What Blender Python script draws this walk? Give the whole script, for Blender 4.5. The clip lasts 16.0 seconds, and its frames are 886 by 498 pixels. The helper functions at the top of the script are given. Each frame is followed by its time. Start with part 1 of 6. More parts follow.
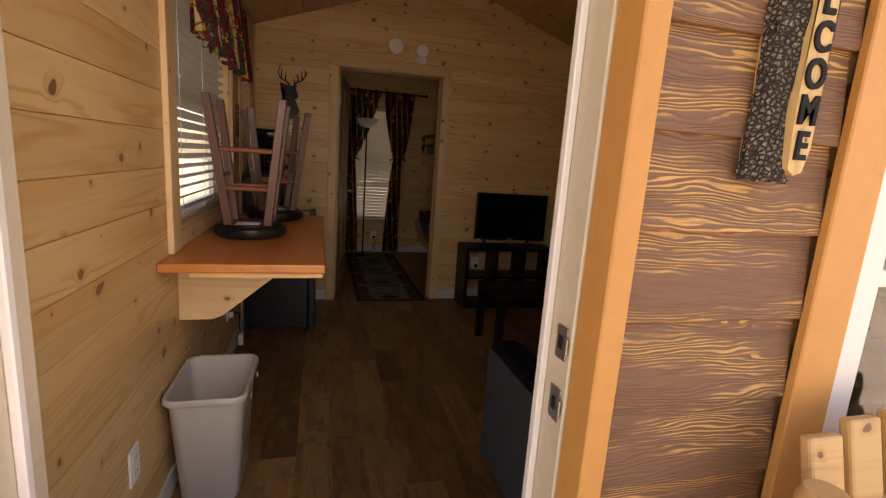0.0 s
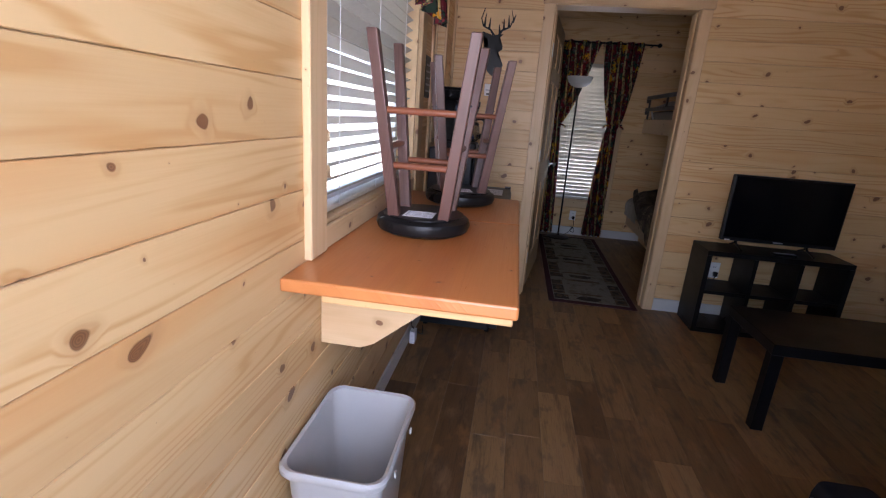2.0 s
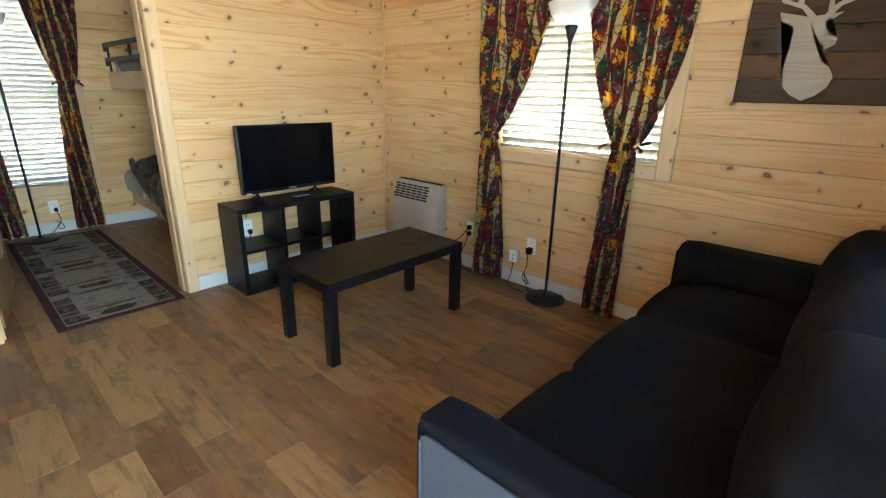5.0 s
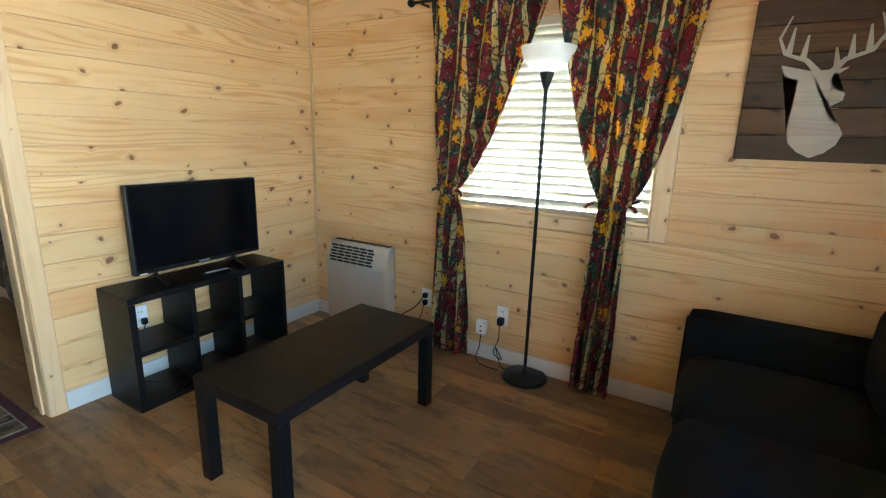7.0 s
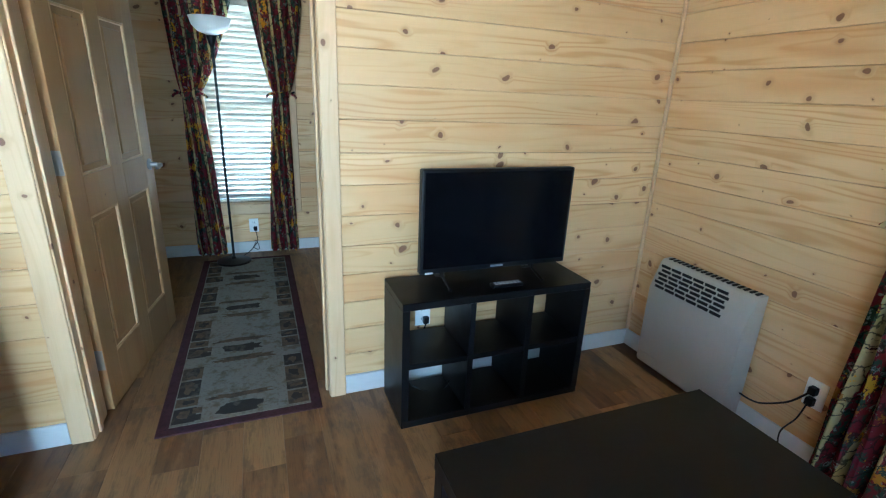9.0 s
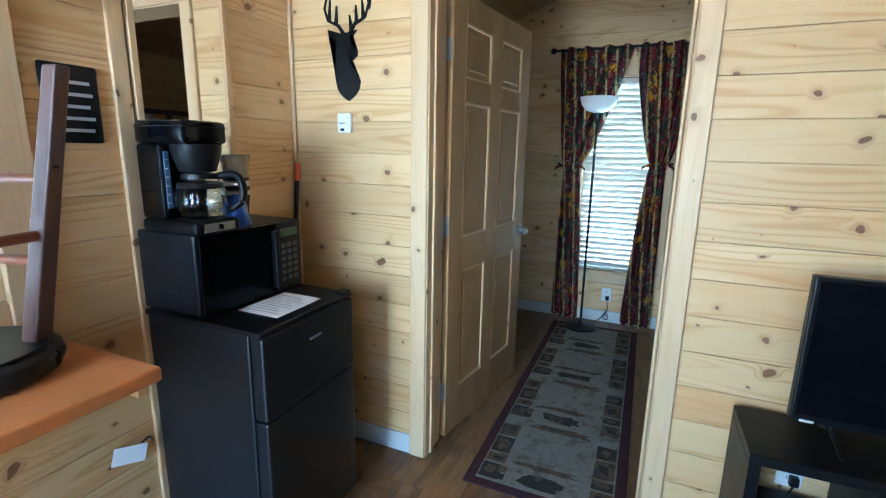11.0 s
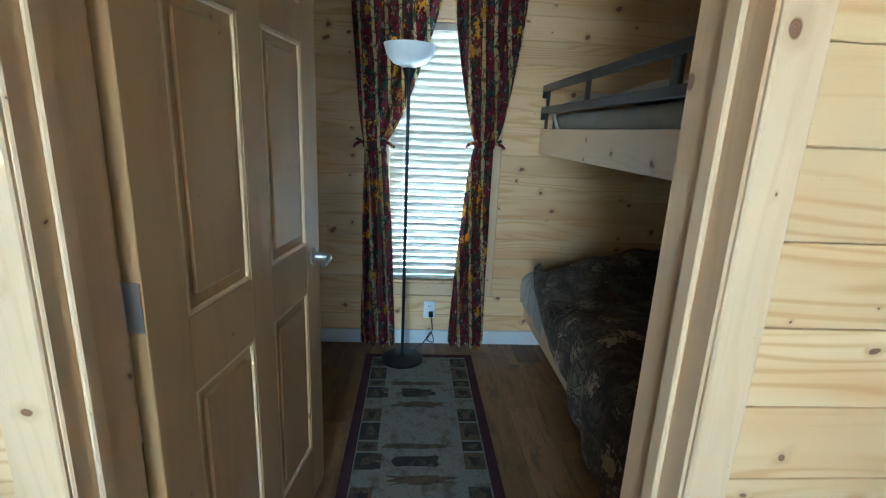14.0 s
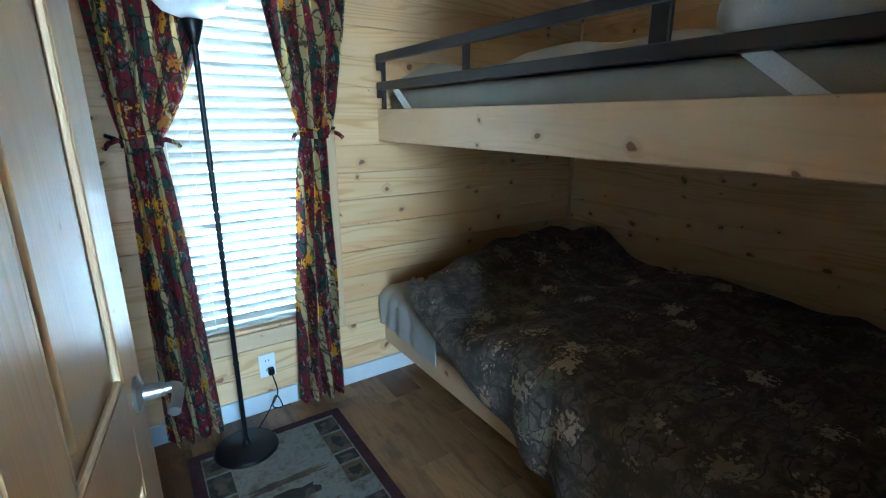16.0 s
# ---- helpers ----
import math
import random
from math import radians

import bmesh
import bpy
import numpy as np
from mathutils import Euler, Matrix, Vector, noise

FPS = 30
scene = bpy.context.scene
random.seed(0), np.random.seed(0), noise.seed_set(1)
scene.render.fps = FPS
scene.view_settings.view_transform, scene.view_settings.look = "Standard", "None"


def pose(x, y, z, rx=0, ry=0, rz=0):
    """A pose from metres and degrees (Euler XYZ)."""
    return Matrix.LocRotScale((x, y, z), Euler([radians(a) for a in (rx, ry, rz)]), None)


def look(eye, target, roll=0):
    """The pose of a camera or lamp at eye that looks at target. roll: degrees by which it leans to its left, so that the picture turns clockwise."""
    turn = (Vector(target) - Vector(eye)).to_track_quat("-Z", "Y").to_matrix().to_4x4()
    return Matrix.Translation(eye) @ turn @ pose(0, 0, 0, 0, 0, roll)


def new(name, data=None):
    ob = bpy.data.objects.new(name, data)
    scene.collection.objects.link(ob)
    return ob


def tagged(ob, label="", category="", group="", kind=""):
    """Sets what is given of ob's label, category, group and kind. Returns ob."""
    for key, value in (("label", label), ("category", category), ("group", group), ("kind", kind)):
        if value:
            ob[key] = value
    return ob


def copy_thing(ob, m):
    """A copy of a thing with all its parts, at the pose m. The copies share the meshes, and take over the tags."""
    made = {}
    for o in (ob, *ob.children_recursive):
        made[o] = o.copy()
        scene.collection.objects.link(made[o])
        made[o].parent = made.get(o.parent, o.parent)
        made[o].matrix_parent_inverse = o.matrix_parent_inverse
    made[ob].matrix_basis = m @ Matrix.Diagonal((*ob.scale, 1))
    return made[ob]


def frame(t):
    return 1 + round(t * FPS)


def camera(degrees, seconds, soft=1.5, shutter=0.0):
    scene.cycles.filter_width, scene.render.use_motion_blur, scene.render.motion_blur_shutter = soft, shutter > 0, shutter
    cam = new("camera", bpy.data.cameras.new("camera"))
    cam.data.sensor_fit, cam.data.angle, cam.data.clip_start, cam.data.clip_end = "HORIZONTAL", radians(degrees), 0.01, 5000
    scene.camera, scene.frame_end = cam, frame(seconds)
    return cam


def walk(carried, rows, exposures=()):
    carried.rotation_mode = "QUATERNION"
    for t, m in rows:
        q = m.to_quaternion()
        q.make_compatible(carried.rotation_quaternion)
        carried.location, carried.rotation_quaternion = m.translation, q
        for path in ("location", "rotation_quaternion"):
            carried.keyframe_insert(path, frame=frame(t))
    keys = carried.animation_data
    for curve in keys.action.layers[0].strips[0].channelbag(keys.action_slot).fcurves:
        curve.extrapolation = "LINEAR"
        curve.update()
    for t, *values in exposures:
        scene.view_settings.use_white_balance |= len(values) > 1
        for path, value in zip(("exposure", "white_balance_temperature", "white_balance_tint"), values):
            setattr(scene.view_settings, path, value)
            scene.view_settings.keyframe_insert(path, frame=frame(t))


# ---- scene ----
cam = camera(87.0, 16.0, soft=1.2)
EXPO = [(0.0, 1.2, 9600, 30), (0.6, 1.6, 9800, 38), (1.0, 2.1, 9200, 42), (1.5, 2.4, 6900, 35), (2.0, 2.65, 5800, 25), (2.5, 3.1, 5700, 16), (3.5, 4.05, 5500, 0), (5.0, 4.7, 5600, -4),
        (7.5, 4.6, 5100, -5), (8.5, 4.5, 4600, -6), (9.0, 4.65, 4600, -6), (10.2, 4.7, 4350, -6), (12.5, 4.45, 4700, -4), (13.5, 4.5, 4700, -4), (14.0, 4.6, 4600, -6), (16.0, 5.35, 4200, -7)]
PATH = [
    (0, (-0.049, -0.144, 1.332), (0.466, 1.752, 0.96), 4.0),
    (0.5, (-0.029, 0.143, 1.326), (0.227, 2.09, 0.946), 4.3),
    (1, (0.031, 0.405, 1.319), (-0.02, 2.36, 0.903), 3.5),
    (1.5, (-0.013, 0.543, 1.29), (-0.305, 2.457, 0.789), 3.7),
    (2, (-0.067, 0.632, 1.319), (-0.33, 2.534, 0.76), 4.1),
    (2.5, (-0.057, 0.655, 1.318), (-0.116, 2.576, 0.762), 4.6),
    (3, (-0.034, 0.662, 1.334), (0.172, 2.573, 0.781), 3.5),
    (3.5, (-0.031, 0.658, 1.343), (0.501, 2.503, 0.783), 2.2),
    (4, (-0.044, 0.677, 1.341), (0.796, 2.402, 0.775), 1.6),
    (4.5, (-0.034, 0.757, 1.331), (1.126, 2.271, 0.73), 1.8),
    (5, (0.057, 0.985, 1.29), (1.453, 2.268, 0.653), 1.2),
    (5.2, (0.111, 1.093, 1.302), (1.582, 2.287, 0.662), 0.6),
    (7.3, (0.342, 1.671, 1.331), (2.018, 2.662, 0.874), 1.7),
    (7.5, (0.436, 1.744, 1.345), (2.054, 2.809, 0.85), 2.2),
    (8, (0.583, 1.861, 1.346), (2.016, 3.134, 0.776), 2.3),
    (8.5, (0.685, 2.077, 1.333), (1.885, 3.551, 0.714), 2.3),
    (9, (0.774, 2.233, 1.34), (1.479, 3.998, 0.719), 2.5),
    (9.5, (0.91, 2.292, 1.348), (0.921, 4.196, 0.736), 2.1),
    (10, (0.961, 2.3, 1.354), (0.516, 4.163, 0.781), 1.9),
    (10.2, (0.961, 2.305, 1.368), (0.38, 4.14, 0.826), 1.8),
    (12.3, (0.78, 2.673, 1.396), (-0.048, 4.465, 1.078), 1.3),
    (12.5, (0.79, 2.731, 1.376), (0.102, 4.575, 1.02), 1.1),
    (13, (0.786, 2.996, 1.317), (0.439, 4.911, 0.858), 0.8),
    (13.5, (0.73, 3.26, 1.351), (0.614, 5.192, 0.847), 1.2),
    (14, (0.567, 3.522, 1.37), (0.699, 5.455, 0.877), 2.6),
    (14.5, (0.47, 3.719, 1.395), (0.879, 5.626, 0.951), 3.3),
    (15, (0.429, 3.948, 1.383), (1.089, 5.787, 0.958), 3.3),
    (15.5, (0.374, 4.131, 1.365), (1.251, 5.864, 0.889), 2.0),
    (16, (0.276, 4.257, 1.359), (1.349, 5.857, 0.823), 0.1),
]
walk(cam, [(t, look(eye, target, roll)) for t, eye, target, roll in PATH], exposures=EXPO)

# ---- daylight ----
world = bpy.data.worlds.new("sky")
scene.world = world
world.use_nodes = True
wn = world.node_tree
sky = wn.nodes.new("ShaderNodeTexSky")
sky.sky_type, sky.sun_disc = "NISHITA", False
sky.sun_elevation, sky.sun_rotation = radians(56), radians(82)
wn.links.new(sky.outputs[0], wn.nodes["Background"].inputs[0])
wn.nodes["Background"].inputs[1].default_value = 0.15
sun = new("sun", bpy.data.lights.new("sun", "SUN"))
sun.data.energy, sun.data.angle, sun.data.color = 5.0, radians(0.5), (1.0, 0.95, 0.86)
sun.matrix_world = look((5.0, 0.7, 7.5), (0, 0, 0))


def window_light(name, eye, target, w, h, watts, colour, spread=180):
    """Skylight that stands in a window's opening, outside its blind."""
    lamp = new(name, bpy.data.lights.new(name, "AREA"))
    lamp.data.shape, lamp.data.size, lamp.data.size_y = "RECTANGLE", w, h
    lamp.data.energy, lamp.data.color, lamp.data.spread = watts, colour, radians(spread)
    lamp.matrix_world = look(eye, target)
    return lamp


window_light("skylight_left", (-0.72, 2.42, 1.55), (1, 2.42, 1.5), 1.05, 1.0, 0.55, (0.93, 0.97, 1.0))
window_light("skylight_right", (2.85, 2.40, 1.42), (1, 2.40, 1.35), 0.98, 0.95, 0.10, (1.0, 0.97, 0.9))
window_light("skylight_bedroom", (0.71, 6.51, 1.2), (0.71, 4, 1.15), 0.58, 1.5, 0.78, (0.86, 0.94, 1.0))

window_light("skylight_door", (-0.04, 0.66, 1.45), (-0.45, 2.6, 0.98), 0.78, 1.15, 1.2, (0.96, 0.98, 1.0), 95)

# ---- materials ----


def material(name, rough=0.6, colour=(0.5, 0.5, 0.5), metal=0.0):
    m = bpy.data.materials.new(name)
    m.use_nodes = True
    b = m.node_tree.nodes["Principled BSDF"]
    b.inputs["Roughness"].default_value, b.inputs["Metallic"].default_value = rough, metal
    b.inputs["Base Color"].default_value = (*colour, 1)
    return m, m.node_tree, b


def put(nt, socket, value):
    if isinstance(value, bpy.types.NodeSocket):
        nt.links.new(value, socket)
    elif isinstance(value, tuple) and len(value) == 3 and socket.type == "RGBA":
        socket.default_value = (*value, 1)
    else:
        socket.default_value = value


def m_(nt, op, a, b=0.0, c=0.0):
    n = nt.nodes.new("ShaderNodeMath")
    n.operation = op
    for s, v in zip(n.inputs, (a, b, c)):
        put(nt, s, v)
    return n.outputs[0]


def step_(nt, x, lo, hi):
    """0 at lo, 1 at hi, smooth between."""
    n = nt.nodes.new("ShaderNodeMapRange")
    n.interpolation_type = "SMOOTHSTEP"
    for s, v in zip(n.inputs, (x, lo, hi, 0.0, 1.0)):
        put(nt, s, v)
    return n.outputs[0]


def mix_(nt, f, a, b, how="MIX"):
    n = nt.nodes.new("ShaderNodeMix")
    n.data_type, n.blend_type = "RGBA", how
    put(nt, n.inputs[0], f), put(nt, n.inputs[6], a), put(nt, n.inputs[7], b)
    return n.outputs[2]


def vec_(nt, x, y, z=0.0):
    n = nt.nodes.new("ShaderNodeCombineXYZ")
    for s, v in zip(n.inputs, (x, y, z)):
        put(nt, s, v)
    return n.outputs[0]


def noise_(nt, v, scale, detail=3.0, rough=0.55, col=False):
    n = nt.nodes.new("ShaderNodeTexNoise")
    put(nt, n.inputs["Vector"], v)
    n.inputs["Scale"].default_value, n.inputs["Detail"].default_value, n.inputs["Roughness"].default_value = scale, detail, rough
    return n.outputs["Color" if col else "Fac"]


def cells_(nt, v, scale, feature="F1", flat=False):
    n = nt.nodes.new("ShaderNodeTexVoronoi")
    n.feature = feature
    n.voronoi_dimensions = "2D" if flat else "3D"
    put(nt, n.inputs["Vector"], v)
    n.inputs["Scale"].default_value = scale
    return n


def bump_(nt, bsdf, h, dist=0.002, strength=0.5):
    n = nt.nodes.new("ShaderNodeBump")
    n.inputs["Distance"].default_value, n.inputs["Strength"].default_value = dist, strength
    put(nt, n.inputs["Height"], h)
    nt.links.new(n.outputs[0], bsdf.inputs["Normal"])


def coords(nt):
    tc = nt.nodes.new("ShaderNodeTexCoord")
    sp = nt.nodes.new("ShaderNodeSeparateXYZ")
    nt.links.new(tc.outputs["Object"], sp.inputs[0])
    return sp.outputs, tc.outputs["Object"]


def wood(name, axis, light, dark, knot, rough=0.42, knots=1.0, rings=24.0, wave=0.85, tint=0.42):
    """Sawn softwood, its grain along axis (0, 1, 2), with knots round which the grain bends; every board differs."""
    m, nt, b = material(name, rough)
    o, _ = coords(nt)
    rnd = nt.nodes.new("ShaderNodeObjectInfo").outputs["Random"]
    others = [i for i in range(3) if i != axis]
    along = m_(nt, "MULTIPLY_ADD", rnd, 61.0, o[axis])
    across = m_(nt, "ADD", m_(nt, "MULTIPLY_ADD", rnd, 17.0, o[others[1]]), o[others[0]])
    low0 = noise_(nt, vec_(nt, along, across), 9.0, 2.0)
    kv = cells_(nt, vec_(nt, m_(nt, "MULTIPLY", m_(nt, "MULTIPLY_ADD", low0, 0.08, along), 6.2), m_(nt, "MULTIPLY", m_(nt, "MULTIPLY_ADD", low0, 0.06, across), 7.0)), 1.0, flat=True)
    d = kv.outputs["Distance"]
    kr = nt.nodes.new("ShaderNodeSeparateXYZ")
    nt.links.new(kv.outputs["Color"], kr.inputs[0])
    size = m_(nt, "MULTIPLY", m_(nt, "POWER", step_(nt, kr.outputs[0], 0.34, 1.0), 1.4), 0.105 * knots)
    kmask = m_(nt, "SUBTRACT", 1.0, step_(nt, d, m_(nt, "MULTIPLY", size, 0.75), m_(nt, "ADD", size, 0.004)))
    halo = m_(nt, "SUBTRACT", 1.0, step_(nt, d, size, m_(nt, "MULTIPLY_ADD", size, 2.6, 0.02)))
    low = noise_(nt, vec_(nt, m_(nt, "MULTIPLY", along, 0.8), m_(nt, "MULTIPLY", across, 8.5)), 1.0, 1.5)
    bend = m_(nt, "MULTIPLY", halo, m_(nt, "MULTIPLY", size, 9.0))
    ph = m_(nt, "ADD", m_(nt, "MULTIPLY_ADD", across, rings, m_(nt, "MULTIPLY", low, 9.0)), bend)
    ring = m_(nt, "MULTIPLY_ADD", m_(nt, "SINE", m_(nt, "MULTIPLY", ph, 6.283)), 0.5, 0.5)
    zone = noise_(nt, vec_(nt, m_(nt, "MULTIPLY", along, 1.1), m_(nt, "MULTIPLY", across, 11.0), 3.7), 1.0, 2.0)
    ring = m_(nt, "MULTIPLY", m_(nt, "POWER", ring, 3.5), m_(nt, "MULTIPLY_ADD", step_(nt, zone, 0.38, 0.62), 0.9, 0.1))
    fine = noise_(nt, vec_(nt, m_(nt, "MULTIPLY", along, 5.0), m_(nt, "MULTIPLY", across, 230.0)), 1.0, 3.0)
    blotch = noise_(nt, vec_(nt, m_(nt, "MULTIPLY", along, 1.7), m_(nt, "MULTIPLY", across, 9.0)), 1.0, 3.0)
    f = m_(nt, "ADD", m_(nt, "MULTIPLY", ring, wave), m_(nt, "MULTIPLY", m_(nt, "SUBTRACT", fine, 0.45), 0.5))
    f = m_(nt, "ADD", f, m_(nt, "MULTIPLY", m_(nt, "SUBTRACT", blotch, 0.5), 1.5))
    n = nt.nodes.new("ShaderNodeClamp")
    nt.links.new(f, n.inputs[0])
    c = mix_(nt, n.outputs[0], light, dark)
    c = mix_(nt, m_(nt, "MULTIPLY", m_(nt, "FRACT", m_(nt, "MULTIPLY", rnd, 7.31)), tint), c, tuple(x * 0.72 for x in dark))
    sap = noise_(nt, vec_(nt, m_(nt, "MULTIPLY", along, 0.9), m_(nt, "MULTIPLY", across, 6.0), 8.1), 1.0, 2.0)
    c = mix_(nt, m_(nt, "MULTIPLY", step_(nt, sap, 0.52, 0.72), 0.6), c, (dark[0] * 0.97, dark[1] * 0.84, dark[2] * 0.72))
    c = mix_(nt, m_(nt, "MULTIPLY", halo, 0.35), c, tuple(0.5 * (x + y) for x, y in zip(dark, knot)))
    kcol = mix_(nt, m_(nt, "MULTIPLY_ADD", m_(nt, "SINE", m_(nt, "MULTIPLY", d, 260.0)), 0.4, 0.4), knot, tuple(x * 0.45 for x in knot))
    c = mix_(nt, m_(nt, "MULTIPLY", kmask, 0.88), c, kcol)
    nt.links.new(c, b.inputs["Base Color"])
    put(nt, b.inputs["Roughness"], m_(nt, "MULTIPLY_ADD", fine, 0.2, rough - 0.08))
    bump_(nt, b, m_(nt, "SUBTRACT", m_(nt, "ADD", fine, ring), m_(nt, "MULTIPLY", kmask, 0.8)), 0.0007, 0.35)
    return m


PINE_L, PINE_D, KNOT = (0.735, 0.51, 0.25), (0.60, 0.35, 0.135), (0.20, 0.078, 0.03)
PINE = [wood("pine_board_%s" % "xyz"[i], i, PINE_L, PINE_D, KNOT, wave=1.2) for i in range(3)]
TRIM = [wood("pine_trim_%s" % "xyz"[i], i, (0.70, 0.50, 0.28), (0.56, 0.36, 0.17), KNOT, knots=0.8, rings=24, wave=0.4) for i in range(3)]
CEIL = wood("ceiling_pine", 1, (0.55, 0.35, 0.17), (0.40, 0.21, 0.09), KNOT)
TABLE = wood("varnished_table_wood", 1, (0.52, 0.19, 0.052), (0.42, 0.135, 0.032), (0.2, 0.05, 0.015), rough=0.3, knots=0.35, rings=12, wave=0.3, tint=0.1)
DOORW = wood("varnished_door_wood", 2, (0.42, 0.25, 0.10), (0.33, 0.18, 0.066), KNOT, rough=0.33, knots=0.25, rings=26, wave=0.4)
STOOLW = wood("dark_brown_stool_wood", 2, (0.125, 0.06, 0.045), (0.085, 0.038, 0.028), (0.03, 0.01, 0.008), rough=0.35, knots=0.0)
RUNGW = wood("reddish_rung_wood", 0, (0.22, 0.07, 0.03), (0.14, 0.04, 0.02), (0.1, 0.03, 0.01), rough=0.3, knots=0.0)
LOGW = wood("peeled_log_wood", 0, (0.66, 0.42, 0.18), (0.5, 0.28, 0.1), KNOT, knots=0.7)


def plank_material():
    """Rustic brown vinyl planks, each with its own tone, worn and streaked along y."""
    m, nt, b = material("rustic_vinyl_plank", 0.4)
    o, _ = coords(nt)
    rnd = nt.nodes.new("ShaderNodeObjectInfo").outputs["Random"]
    al, ac = m_(nt, "MULTIPLY_ADD", rnd, 53.0, o[1]), m_(nt, "MULTIPLY_ADD", rnd, 29.0, o[0])
    streak = noise_(nt, vec_(nt, m_(nt, "MULTIPLY", al, 2.2), m_(nt, "MULTIPLY", ac, 19.0)), 1.0, 6.0, 0.68)
    patch = noise_(nt, vec_(nt, m_(nt, "MULTIPLY", al, 3.5), m_(nt, "MULTIPLY", ac, 10.0)), 1.0, 4.0, 0.6)
    fine = noise_(nt, vec_(nt, m_(nt, "MULTIPLY", al, 12.0), m_(nt, "MULTIPLY", ac, 220.0)), 1.0, 3.0)
    r2 = m_(nt, "FRACT", m_(nt, "MULTIPLY", rnd, 9.7))
    base = mix_(nt, r2, (0.14, 0.07, 0.027), (0.36, 0.21, 0.082))
    c = mix_(nt, m_(nt, "MULTIPLY", step_(nt, streak, 0.48, 0.70), 0.65), base, (0.050, 0.024, 0.013))
    c = mix_(nt, m_(nt, "MULTIPLY", step_(nt, patch, 0.52, 0.72), 0.6), c, (0.34, 0.20, 0.095))
    blot = noise_(nt, vec_(nt, m_(nt, "MULTIPLY", al, 6.0), m_(nt, "MULTIPLY", ac, 12.0), 5.3), 1.0, 5.0, 0.65)
    c = mix_(nt, m_(nt, "MULTIPLY", step_(nt, blot, 0.5, 0.66), 0.6), c, (0.085, 0.056, 0.036))
    rust = noise_(nt, vec_(nt, m_(nt, "MULTIPLY", al, 4.0), m_(nt, "MULTIPLY", ac, 9.0), 9.9), 1.0, 4.0, 0.6)
    c = mix_(nt, m_(nt, "MULTIPLY", step_(nt, rust, 0.56, 0.70), 0.55), c, (0.34, 0.165, 0.055))
    c = mix_(nt, m_(nt, "MULTIPLY", step_(nt, fine, 0.5, 0.75), 0.35), c, (0.03, 0.016, 0.01))
    nt.links.new(c, b.inputs["Base Color"])
    put(nt, b.inputs["Roughness"], m_(nt, "MULTIPLY_ADD", streak, 0.2, 0.32))
    bump_(nt, b, m_(nt, "ADD", streak, fine), 0.0006, 0.4)
    return m


def plain(name, colour, rough=0.5, metal=0.0, grain=60.0, vary=0.18, relief=0.0003):
    """Paint, plastic or metal with a slight unevenness at two scales."""
    m, nt, b = material(name, rough, colour, metal)
    _, v = coords(nt)
    a, c = noise_(nt, v, grain, 4.0), noise_(nt, v, grain * 0.09, 3.0)
    f = m_(nt, "ADD", m_(nt, "MULTIPLY", a, 0.5), m_(nt, "MULTIPLY", c, 0.5))
    nt.links.new(mix_(nt, f, tuple(x * (1 + vary) for x in colour), tuple(x * (1 - vary) for x in colour)), b.inputs["Base Color"])
    put(nt, b.inputs["Roughness"], m_(nt, "MULTIPLY_ADD", c, 0.2, rough - 0.1))
    if relief:
        bump_(nt, b, a, relief, 0.4)
    return m


def fabric(name, colour, weave=900.0, rough=0.95):
    m, nt, b = material(name, rough)
    _, v = coords(nt)
    w, big = noise_(nt, v, weave, 2.0), noise_(nt, v, 9.0, 3.0)
    c = mix_(nt, w, tuple(x * 0.7 for x in colour), tuple(x * 1.35 for x in colour))
    c = mix_(nt, m_(nt, "MULTIPLY", big, 0.4), c, tuple(x * 0.6 for x in colour))
    nt.links.new(c, b.inputs["Base Color"])
    b.inputs["Specular IOR Level"].default_value = 0.15
    bump_(nt, b, m_(nt, "MULTIPLY_ADD", w, 0.3, big), 0.003, 0.35)
    return m


